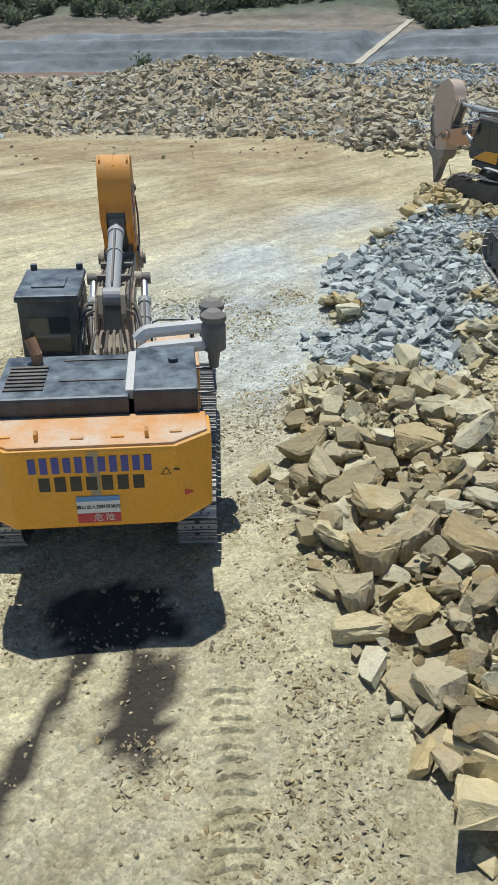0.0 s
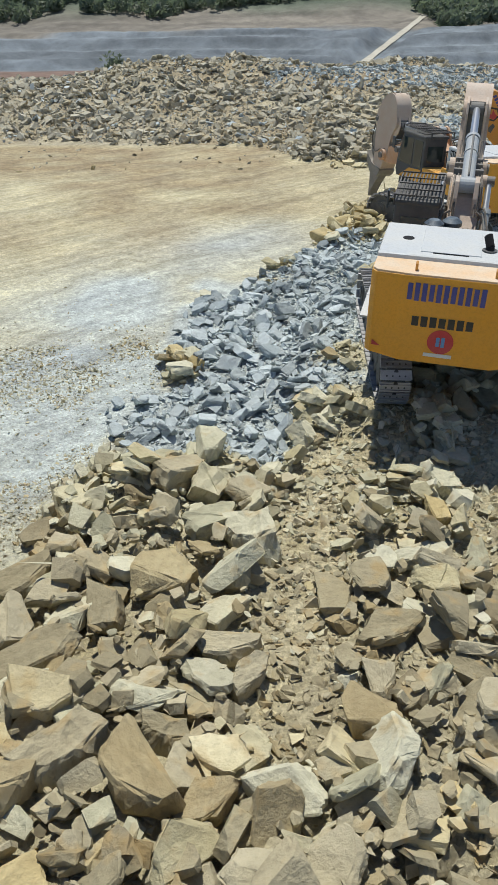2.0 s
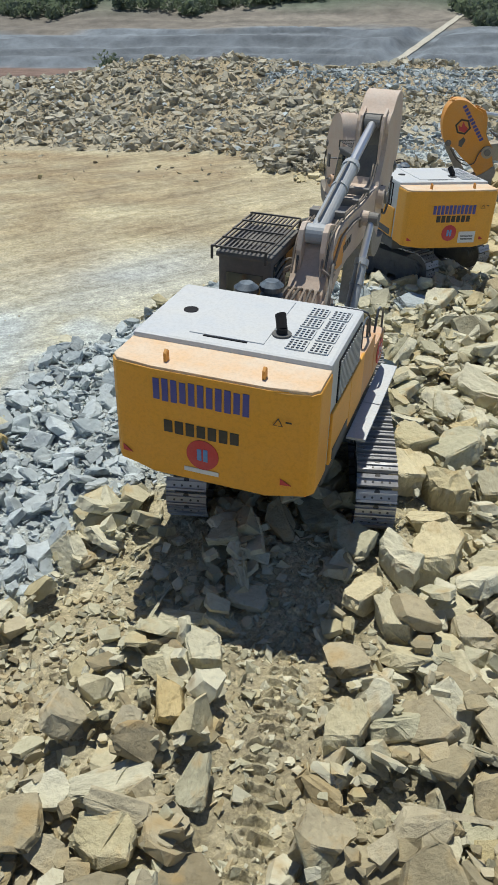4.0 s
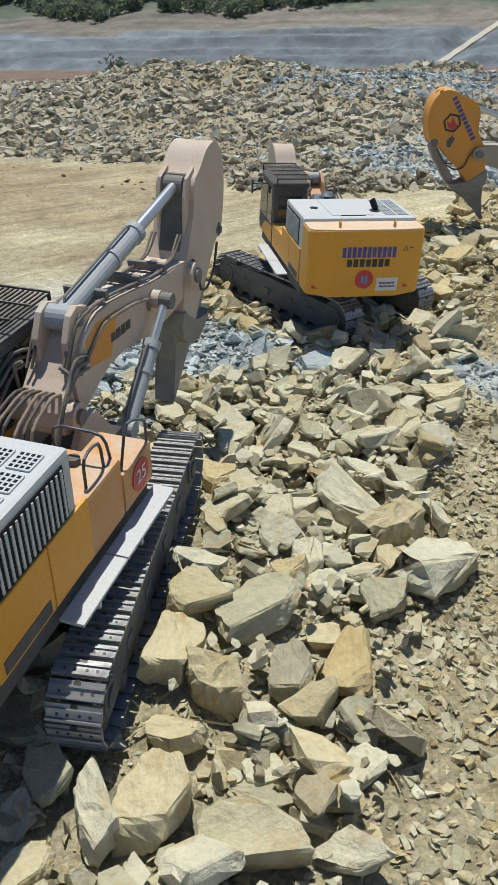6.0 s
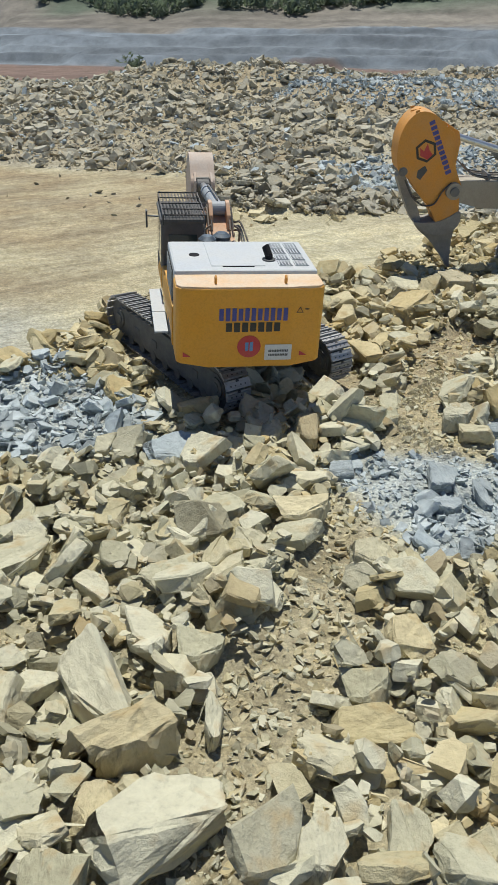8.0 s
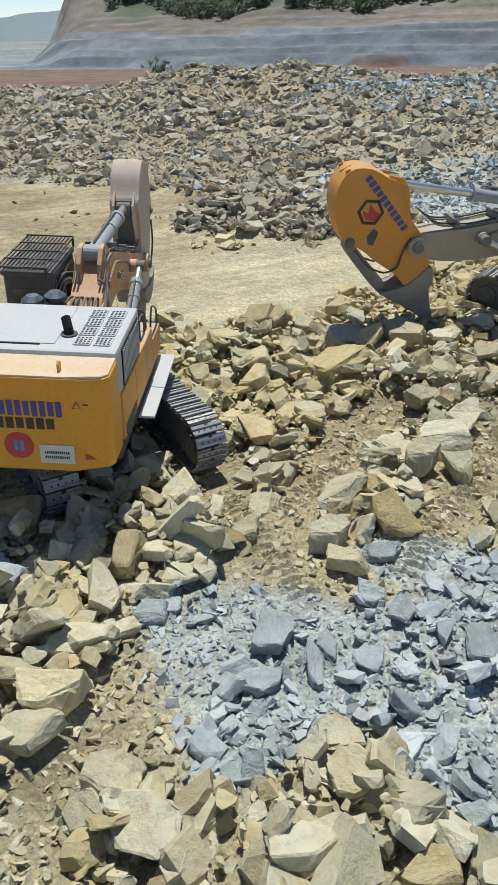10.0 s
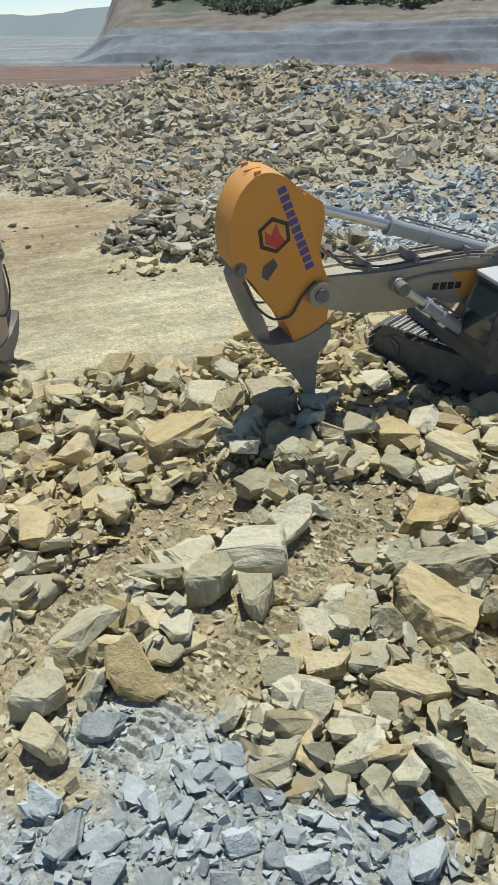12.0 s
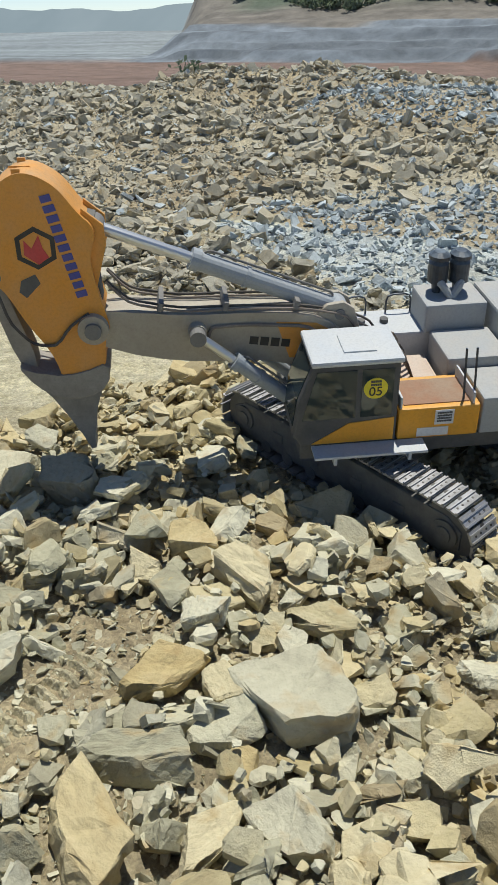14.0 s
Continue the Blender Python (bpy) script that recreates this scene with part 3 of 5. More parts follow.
# ---- stones ----
def stone_shape(seed, flat=0.5, long=1.0, cuts=7, rough=0):
    """An angular broken stone about 1 across: a slab split along bedding, its corners knocked off."""
    r = random.Random(seed)
    bm = bmesh.new()
    bmesh.ops.create_cube(bm, size=1)
    for v in bm.verts:
        v.co = Vector((long * v.co.x * r.uniform(0.75, 1.05), v.co.y * r.uniform(0.75, 1.05), flat * v.co.z * r.uniform(0.85, 1.1) + 0.10 * flat * r.uniform(-1, 1)))
    sx, sy, sz, tp = r.gauss(0, 0.1), r.gauss(0, 0.22), r.gauss(0, 0.15), r.uniform(-0.25, 0.25)
    for v in bm.verts:
        x, y, z = v.co
        v.co = Vector((x * (1 + tp * y) + sy * y + sz * z, y * (1 - tp * x) + sx * z, z + 0.16 * sx * x))
    for k in range(cuts):
        a = r.uniform(0, math.tau)
        lean = r.gauss(0, 0.25) if k % 3 else r.choice((-1, 1)) * r.uniform(0.6, 1.2)
        nrm = Vector((math.cos(a), math.sin(a), lean)).normalized()
        reach = max(nrm.dot(v.co) for v in bm.verts)
        bmesh.ops.bisect_plane(bm, geom=bm.verts[:] + bm.edges[:] + bm.faces[:], plane_co=nrm * reach * r.uniform(0.6, 0.9), plane_no=nrm, clear_outer=True)
    res = bmesh.ops.convex_hull(bm, input=bm.verts)
    bmesh.ops.delete(bm, geom=list({e for e in res["geom_interior"] + res["geom_unused"] if isinstance(e, bmesh.types.BMVert)}), context='VERTS')
    bmesh.ops.dissolve_limit(bm, angle_limit=radians(6), verts=bm.verts, edges=bm.edges)
    for v in bm.verts:
        v.co += Vector((r.gauss(0, 1), r.gauss(0, 1), 0.6 * r.gauss(0, 1))) * 0.028
    if rough:
        bmesh.ops.bevel(bm, geom=list(bm.edges), offset=0.045, segments=1, affect='EDGES')
        bmesh.ops.triangulate(bm, faces=bm.faces)
        for _ in range(rough):
            bmesh.ops.subdivide_edges(bm, edges=[e for e in bm.edges if e.calc_length() > (0.15 if rough == 1 else 0.12)], cuts=1)
            bmesh.ops.triangulate(bm, faces=bm.faces)
        for v in bm.verts:
            p = v.co * 2.6 + Vector((seed, 0, 0))
            beds = noise.noise(Vector((p.x * 0.6, p.y * 0.6, p.z * 5.0)))
            side = Vector((v.co.x, v.co.y, 0))
            v.co += side * (0.07 * round(beds * 3) / 3) + v.co.normalized() * (0.045 * noise.noise(p) + 0.045 * noise.noise(p * 2.3) + 0.035 * noise.noise(p * 6))
    bmesh.ops.triangulate(bm, faces=bm.faces)
    bmesh.ops.recalc_face_normals(bm, faces=bm.faces)
    return bm


def shape_arrays(bm):
    bm.verts.index_update()
    v = np.array([p.co[:] for p in bm.verts])
    f = np.array([[q.index for q in face.verts] for face in bm.faces])
    bm.free()
    return v, f


def turns(n, tip, rng):
    """n turns about z, tipped by up to some tip radians."""
    a, b, c = rng.uniform(0, math.tau, n), rng.normal(0, tip, n), rng.normal(0, tip, n)
    ca, sa, cb, sb, cc, sc = np.cos(a), np.sin(a), np.cos(b), np.sin(b), np.cos(c), np.sin(c)
    o, e = np.zeros(n), np.ones(n)
    rz = np.stack([ca, -sa, o, sa, ca, o, o, o, e], -1).reshape(n, 3, 3)
    rx = np.stack([e, o, o, o, cb, -sb, o, sb, cb], -1).reshape(n, 3, 3)
    ry = np.stack([cc, o, sc, o, e, o, -sc, o, cc], -1).reshape(n, 3, 3)
    return rz @ rx @ ry


def scatter(name, label, mat, shapes, pos, size, rot):
    """One mesh of many stones."""
    vs, fs, base = [], [], 0
    which = RNG.integers(0, len(shapes), len(pos))
    for k, (v, f) in enumerate(shapes):
        sel = np.flatnonzero(which == k)
        if not len(sel):
            continue
        w = np.einsum('nij,vj->nvi', rot[sel], v) * size[sel][:, None, None] + pos[sel][:, None, :]
        vs.append(w.reshape(-1, 3))
        fs.append((f[None] + (np.arange(len(sel)) * len(v))[:, None, None] + base).reshape(-1, 3))
        base += len(sel) * len(v)
    me = bpy.data.meshes.new(name)
    fill(me, np.concatenate(vs), np.concatenate(fs))
    me.materials.append(mat)
    return tagged(new(name, me), label, "rubble", "", "stuff")


def chip_shape(seed, flat, long):
    r = random.Random(seed)
    bm = bmesh.new()
    for _ in range(7):
        bm.verts.new((0.55 * long * r.uniform(-1, 1), 0.55 * r.uniform(-1, 1), 0.55 * flat * r.uniform(-1, 1)))
    res = bmesh.ops.convex_hull(bm, input=bm.verts)
    bmesh.ops.delete(bm, geom=list({e for e in res["geom_interior"] + res["geom_unused"] if isinstance(e, bmesh.types.BMVert)}), context='VERTS')
    bmesh.ops.recalc_face_normals(bm, faces=bm.faces)
    return bm


SMALL = [shape_arrays(chip_shape(100 + i, (0.45, 0.7, 0.9)[i % 3], (1, 1.2, 1.35)[i % 3])) for i in range(16)]
MEDIUM = [shape_arrays(stone_shape(200 + i, (0.16, 0.24, 0.38, 0.58)[i % 4], (1.05, 1.3, 1.55)[i % 3], 8)) for i in range(40)]
COARSE = [shape_arrays(stone_shape(500 + i, (0.2, 0.32, 0.46)[i % 3], (1, 1.35, 1.7)[i % 3], 8, 1)) for i in range(30)]
SLATE = [shape_arrays(stone_shape(400 + i, (0.14, 0.22, 0.32)[i % 3], (1.1, 1.4, 1.9)[i % 3], 6)) for i in range(18)]
LARGE = [shape_arrays(stone_shape(300 + i, (0.3, 0.45, 0.62)[i % 3], (1.05, 1.25, 1.5)[i % 3], 8, 2)) for i in range(18)]


def under_tracks(x, y, margin=0.0):
    out = np.zeros(np.shape(x), bool)
    for px, py, h, *_ in STANDS.values():
        c, s = math.cos(radians(h)), math.sin(radians(h))
        u, v = (x - px) * c + (y - py) * s, -(x - px) * s + (y - py) * c
        out |= (np.abs(np.abs(u) - 1.68) < 0.5 + margin) & (np.abs(v) < 3.0 + margin)
    return out


def strew(n, x0, x1, y0, y1, lo, hi, power, keep):
    x, y = RNG.uniform(x0, x1, n), RNG.uniform(y0, y1, n)
    s = lo * (hi / lo) ** (RNG.uniform(0, 1, n) ** power)
    ok = keep(x, y, s)
    return x[ok], y[ok], s[ok]


def lay(kind, shapes, x, y, s, tip, sink, label, heave=0.0):
    """Strew stones over the land, each colour of rock as one lot."""
    z = land(x, y) + s * sink * RNG.uniform(0.3, 1.0, len(x)) + heave * RNG.uniform(0, 1, len(x)) ** 2 * rubble(x, y) * (1 - lanes(x, y)) * (1 - greys(x, y))
    g = greys(x, y) + RNG.normal(0, 0.12, len(x)) + np.where(y > 58, np.abs(RNG.normal(0, 0.28, len(x))), 0)
    o = wobble(x, y, 4.0, 41) + 1.0 * step(34, 41, y) + 0.5 * (1 - step(11, 18, y)) + RNG.normal(0, 0.5, len(x))
    # past y 55 the stones take the tone with haze in its colour
    kindof = np.where(g > 0.5, 2, np.where(y > 55, 3, np.where(RNG.uniform(0, 1, len(x)) < brownish(x, y), 4, np.where(o > 0.8, 1, 0))))
    s = np.where((kindof == 2) & (shapes is not SMALL), np.where(y > 29, 0.6, 0.66) * s, s)
    rot = turns(len(x), tip, RNG)
    pos = np.stack([x, y, z], -1)
    for k, tone in enumerate(("buff", "ochre", "grey", "dusty", "brown")):
        sel = kindof == k
        if sel.sum():
            scatter(kind, label + {"buff": " of buff sandstone", "ochre": " of ochre sandstone", "grey": " of blue-grey slate", "dusty": " toned paler for haze", "brown": " of weathered brown sandstone"}[tone], ROCK[tone, True], SLATE if k == 2 and shapes is MEDIUM else shapes, pos[sel], s[sel], rot[sel])


def beside_boulders(x, y, s):
    out = np.ones(np.shape(x), bool)
    for bx, by, long, wide, way in KNOWN:
        c, w = math.cos(radians(way)), math.sin(radians(way))
        u, v = (x - bx) * c + (y - by) * w, -(x - bx) * w + (y - by) * c
        out &= (u / (long + 0.4 * s)) ** 2 + (v / (wide + 0.4 * s)) ** 2 > 0.26
    return out


def in_rubble(x, y, s):
    dense = rubble(x, y) * (1 - lanes(x, y) * (s > 0.16))
    return beside_boulders(x, y, s) & (RNG.uniform(0, 1, len(x)) < dense) & ~under_tracks(x, y, 0.1)


def in_fines(x, y, s):
    r = rubble(x, y)
    road = (0.10 + 0.5 * step(0.1, 0.7, wobble(x, y, 1.6, 51))) * (s < 0.09) * (1 - step(18, 34, y))
    r = np.where(greys(x, y) > 0.5, 1.5 * r, r)
    pressed = np.where((y > 33) & (s > 0.08), 0.2, 1.3)
    return RNG.uniform(0, 1, len(x)) < np.where(r > 0.25, r * (0.65 * (1 - lanes(x, y)) + pressed * lanes(x, y)), road)


x, y, s = strew(52000, -1, 31, 2, 59, 0.12, 0.7, 2.4, in_rubble)
big = s > 0.46
lay("rubble_stones", MEDIUM, x[~big], y[~big], s[~big], 0.48, 0.25, "angular broken stones", 0.42)
lay("rubble_blocks", COARSE, x[big], y[big], s[big], 0.45, 0.28, "larger broken blocks", 0.42)
x, y, s = strew(170000, -3, 31, 2.5, 57, 0.045, 0.24, 1.7, in_fines)
lay("gravel", SMALL, x, y, s, 0.5, 0.2, "small sharp gravel and chips")
x, y, s = strew(75000, -7, 4, 2.5, 26, 0.025, 0.11, 2.0, lambda x, y, s: (rubble(x, y) < 0.4) & (RNG.uniform(0, 1, len(x)) < 0.06 + step(0.0, 0.6, wobble(x, y, 1.2, 52) + 0.35 * np.exp(-((x - 0.9) / 0.7) ** 2))))
lay("road_gravel", SMALL, x, y, s, 0.4, 0.15, "fine gravel strewn on the haul road")
x, y, s = strew(42000, -50, 42, 54, 106, 0.2, 0.9, 3.4, lambda x, y, s: (RNG.uniform(0, 1, len(x)) < rubble(x, y)) & (y > 52))
big = s > 0.5
lay("heap_stones", SMALL, x[~big], y[~big], s[~big], 0.5, 0.2, "distant heap of broken stones")
lay("heap_blocks", MEDIUM, x[big], y[big], s[big], 0.5, 0.2, "larger blocks on the distant heap")
x, y, s = strew(16000, -40, 34, 52, 102, 0.15, 0.4, 1.5, lambda x, y, s: RNG.uniform(0, 1, len(x)) < np.maximum(rubble(x, y), 0.05))
lay("heap_gravel", SMALL, x, y, s, 0.5, 0.2, "small stones on the distant heap")


# ---- boulders that can be told apart ----
BOULDER = {}


def boulder_mesh(i, tone):
    if (i, tone) not in BOULDER:
        me = bpy.data.meshes.new("boulder")
        fill(me, *LARGE[i])
        me.materials.append(ROCK[tone, False])
        BOULDER[i, tone] = me
    return BOULDER[i, tone]


def boulder(x, y, size, i, tone, m, group="boulders in the broken rock"):
    ob = new("boulder", boulder_mesh(i, tone))
    z = float(land(np.array([x]), np.array([y]))[0])
    ob.matrix_basis = Matrix.Translation((x, y, z + 0.2 * size)) @ m @ Matrix.Diagonal((size, size, size, 1))
    words = {"buff": "angular pale buff sandstone boulder", "ochre": "angular ochre-stained sandstone boulder", "grey": "angular blue-grey slate boulder", "brown": "angular weathered brown sandstone boulder"}[tone]
    big = "large " if size > 1.0 else ""
    return tagged(ob, big + words + " lying in rubble", "boulder", group)


SPAN = [np.ptp(v, axis=0) for v, _ in LARGE]
for X0, Y0, LONG, WIDE, WAY in KNOWN:
    grey = float(greys(np.array([X0]), np.array([Y0]))[0])
    i = random.randrange(len(LARGE))
    ob = boulder(X0, Y0, max(LONG, WIDE), i, "grey" if grey > 0.5 else "brown" if random.random() < brownish(X0, Y0) else "ochre" if random.random() < (0.55 if Y0 > 36 else 0.2) else "buff", Matrix.Identity(4))
    high = min(0.75 * min(LONG, WIDE), 0.62) * random.uniform(0.85, 1.15)
    high *= 0.6 if grey > 0.5 else 1.0
    z = float(land(np.array([X0]), np.array([Y0]))[0])
    ob.matrix_basis = pose(X0, Y0, z + 0.42 * high + 0.05, random.gauss(9, 7), random.gauss(0, 8), WAY) @ Matrix.Diagonal((LONG / SPAN[i][0], WIDE / SPAN[i][1], high / SPAN[i][2], 1))

bx, by, bs = strew(1500, 1, 30, 5, 56, 0.45, 0.85, 2.0, lambda x, y, s: (rubble(x, y) > 0.85) & (lanes(x, y) < 0.2) & ~under_tracks(x, y, 0.5))
kept = [(x0, y0, 0.5 * (l0 + w0)) for x0, y0, l0, w0, _ in KNOWN]
for X0, Y0, S0 in zip(bx, by, bs):
    if len(kept) < 300 and all(math.hypot(X0 - a, Y0 - b) > 0.5 * (S0 + c) for a, b, c in kept):
        kept.append((X0, Y0, S0))
        grey = float(greys(np.array([X0]), np.array([Y0]))[0])
        boulder(X0, Y0, S0 * (0.75 if grey > 0.5 else 1), random.randrange(len(LARGE)), "grey" if grey > 0.5 else "brown" if random.random() < brownish(X0, Y0) else random.choice(("buff", "buff", "ochre")),
                pose(0, 0, 0, random.gauss(0, 16), random.gauss(0, 16), random.uniform(0, 360)))


# ---- excavators ----
FEET, REACH = {"black": (0.9, 1.9), "cab_side": (0.9, 1.9), "pale": (0.75, 2.5), "pale_far": (0.75, 2.5)}, 4.55          # boom foot (forward, up) in each kind of house; boom foot to arm pin
STICK_ON_BOOM, STICK_ON_ARM = (0.75, 1.05), (-0.12, 1.5)
LIFT_ON_HOUSE, LIFT_ON_BOOM = (1.95, 1.6), (2.95, 0.3)
BOOM_SIDE = [(-0.25, -0.2), (0.0, -0.32), (0.7, -0.1), (1.5, 0.12), (2.6, -0.22), (3.6, -0.36), (4.5, -0.30), (4.8, -0.18), (4.88, 0.05), (4.75, 0.24),
             (4.3, 0.32), (3.2, 0.5), (2.2, 0.78), (1.3, 0.98), (0.75, 0.9), (0.3, 0.5), (-0.15, 0.22)]
ARM_SIDE = [(-0.13, -0.87), (-0.16, -0.2), (-0.27, 0.0), (-0.2, 0.25), (-0.12, 0.55), (-0.03, 1.2), (-0.16, 1.42), (-0.12, 1.64), (0.05, 1.78), (0.28, 2.13),
            (0.45, 2.27), (0.65, 2.37), (0.85, 2.39), (1.03, 2.31), (1.2, 2.18), (1.35, 1.98), (1.47, 1.72), (1.55, 1.38), (1.57, 0.98), (1.49, 0.8), (1.33, 0.7), (1.21, 0.52), (1.01, 0.08), (0.72, -0.37), (0.6, -0.72), (0.6, -0.87)]
RIPPER_SIDE = [(1.2, -0.74), (1.06, -1.05), (0.8, -1.36), (0.54, -1.72), (0.39, -2.1), (0.27, -2.42), (0.18, -2.4), (0.2, -2.0), (0.14, -1.6), (0.0, -1.3), (-0.04, -1.04), (-0.10, -0.72), (0.4, -0.80), (0.7, -0.86), (0.95, -0.8)]


def worn(outline, times):
    """An outline with its corners cut rounder."""
    for _ in range(times):
        nxt = outline[1:] + outline[:1]
        outline = [q for (a, b), (c, d) in zip(outline, nxt) for q in ((0.75 * a + 0.25 * c, 0.75 * b + 0.25 * d), (0.25 * a + 0.75 * c, 0.25 * b + 0.75 * d))]
    return outline


COUNTER = [(-1.65, -3.35), (-1.65, -3.9), (-1.15, -4.25), (1.15, -4.25), (1.65, -3.9), (1.65, -3.35)]
COUNTER_SQUARE = [(-1.6, -3.4), (-1.6, -4.06), (-1.5, -4.17), (-0.9, -4.25), (0.9, -4.25), (1.5, -4.17), (1.6, -4.06), (1.6, -3.4)]


def slab(outline, z0, z1, bevel=0.05, taper=0.0):
    """An upright block over an outline of (x, y) points; taper raises the outer bottom edge."""
    bm = bmesh.new()
    a = [bm.verts.new((x, y, z0 + taper * max(0.0, abs(x) - 0.9) / 0.75)) for x, y in outline]
    b = [bm.verts.new((x, y, z1)) for x, y in outline]
    bm.faces.new(a[::-1])
    bm.faces.new(b)
    for i in range(len(a)):
        j = (i + 1) % len(a)
        bm.faces.new((a[i], a[j], b[j], b[i]))
    bmesh.ops.bevel(bm, geom=list(bm.edges), offset=bevel, segments=2, affect='EDGES', profile=0.6)
    return bm


def bars(parent, name, mat, count, width, height, place, gap=0.35, label=""):
    """A row of plain upright bars in place of writing, each a flat strip."""
    for i in range(count):
        h = height * (1.0 if i % 3 else 0.92)
        w = width / count * (1 - gap)
        if (w, h) not in BARS:
            BARS[w, h] = finish(box(-w / 2, w / 2, -h / 2, h / 2, -0.006, 0.006, 0), name, mat)
        me = BARS[w, h]
        if me.materials[0] != mat:
            me = finish(box(-w / 2, w / 2, -h / 2, h / 2, -0.006, 0.006, 0), name, mat)
        ob = part(name, me, mat, parent, label if i == 0 else "")
        ob.matrix_basis = place @ pose(-width / 2 + (i + 0.5) * width / count, 0, 0)


BARS = {}


def on_rear(x, z):
    """Lies on the counterweight's rear face: x across, y up."""
    return pose(x, -4.256, z, 90, 0, 0)


TRACK_L, TRACK_R, TRACK_X, SHOE_W = 2.85, 0.55, 1.6, 0.64


def shoe_mesh():
    bm = box(-SHOE_W / 2, SHOE_W / 2, -0.105, 0.105, -0.015, 0.02, 0)
    box(-SHOE_W / 2, SHOE_W / 2, -0.095, -0.065, 0.015, 0.055, 0, bm)
    box(-SHOE_W / 2, SHOE_W / 2, 0.03, 0.055, 0.015, 0.045, 0, bm)
    plain = set(bm.faces)
    for x in (-0.19, -0.07, 0.07, 0.19):
        disc((x, -0.02, 0.021), (0, 0, 1), 0.02, 0.012, 6, bm)
    disc((0, 0.075, 0.018), (0, 0, 1), 0.045, 0.01, 10, bm)
    for f in bm.faces:
        f.material_index = 0 if f in plain else 1
    return finish(bm, "track_shoe", (SHOE, INK))


SHOE_MESH = shoe_mesh()


def track_loop(n):
    """Points round a crawler track: (along, up, slope)."""
    half, r = TRACK_L - TRACK_R, TRACK_R
    total = 4 * half + math.tau * r
    for i in range(n):
        d = (i + 0.5) * total / n
        if d < 2 * half:
            yield -half + d, 2 * r, 0.0
        elif d < 2 * half + math.pi * r:
            a = (d - 2 * half) / r
            yield half + r * math.sin(a), r + r * math.cos(a), -a
        elif d < 4 * half + math.pi * r:
            yield half - (d - 2 * half - math.pi * r), 0.0, math.pi
        else:
            a = (d - 4 * half - math.pi * r) / r
            yield -half - r * math.sin(a), r - r * math.cos(a), math.pi - a


def build_track(root, side, turn):
    half, r = TRACK_L - TRACK_R, TRACK_R
    outline = [(-half, 0.16), (half, 0.16), (half + 0.28, 0.35), (half + 0.28, 0.7), (half, 0.86), (0.4, 0.92), (-half, 0.86), (-half - 0.28, 0.7), (-half - 0.28, 0.35)]
    bm = prism(outline, -0.21, 0.21, 0.03)
    for y in (-1.4, -0.5, 0.5, 1.4):
        box(-0.235, 0.235, y - 0.12, y + 0.12, 0.42, 0.6, 0.02, bm)
    frame_ob = part("track_frame", bm, MUD, root, "mud-caked steel crawler track frame")
    frame_ob.matrix_basis = turn @ pose(side, 0, 0.06)
    for y, name in ((half, "idler_wheel"), (-half, "drive_sprocket")):
        bm = disc((0, y, r), (1, 0, 0), r - 0.06, 0.36, 26)
        disc((0, y, r), (1, 0, 0), 0.24, 0.5, 20, bm)
        disc((0, y, r), (1, 0, 0), 0.14, 0.56, 12, bm)
        part(name, bm, MUD, frame_ob)
    for i in range(7):
        part("track_roller", disc((0, -1.75 + i * 0.58, 0.15), (1, 0, 0), 0.13, 0.44, 14), MUD, frame_ob)
    for y, z, a in track_loop(52):
        shoe = part("track_shoe", SHOE_MESH, None, frame_ob)
        shoe.matrix_basis = pose(0, y, z, math.degrees(a))
    return frame_ob


def rail(parent, points, r=0.022, mat=None):
    return part("handrail", pipe(points, r), mat or BLACK, parent)


def lattice(x0, x1, y0, y1, z, nx, ny, mat, parent, name="roof_guard"):
    for i in range(nx + 1):
        x = x0 + (x1 - x0) * i / nx
        part("guard_bar", box(x - 0.016, x + 0.016, y0, y1, z, z + 0.03, 0), mat, parent, "black bar guard over the cab roof" if i == 0 else "")
    for j in range(ny + 1):
        y = y0 + (y1 - y0) * j / ny
        part("guard_bar", box(x0, x1, y - 0.016, y + 0.016, z + 0.025, z + 0.055, 0), mat, parent)
    for x in (x0, x1):
        for y in (y0, y1):
            part("guard_post", box(x - 0.02, x + 0.02, y - 0.02, y + 0.02, z - 0.2, z + 0.05, 0), mat, parent)


def precleaner(parent, x, y, z0, mat):
    bm = rod((x, y, z0), (x, y, z0 + 0.42), 0.21, 20)
    rod((x, y, z0 + 0.42), (x, y, z0 + 0.52), 0.21, 20, 0.15, bm)
    rod((x, y, z0 + 0.52), (x, y, z0 + 0.6), 0.22, 20, 0.22, bm)
    rod((x, y, z0 + 0.6), (x, y, z0 + 0.68), 0.22, 20, 0.12, bm)
    rod((x, y, z0 - 0.35), (x, y, z0), 0.08, 12, 0.12, bm)
    return part("precleaner", bm, mat, parent, "round air precleaner drum")


def hole_panel(parent, x0, x1, y0, y1, z, nx, ny):
    """A patch of square vent holes: a near-black plate painted as their dark inside, under a proud mesh."""
    part("vent_opening", box(x0, x1, y0, y1, z + 0.001, z + 0.008, 0), VOID, parent)
    bm = bmesh.new()
    for i in range(nx + 1):
        x = x0 + (x1 - x0) * i / nx
        box(x - 0.012, x + 0.012, y0, y1, z + 0.002, z + 0.02, 0, bm)
    for j in range(ny + 1):
        y = y0 + (y1 - y0) * j / ny
        box(x0, x1, y - 0.012, y + 0.012, z + 0.003, z + 0.021, 0, bm)
    part("vent_mesh", bm, PALE, parent)


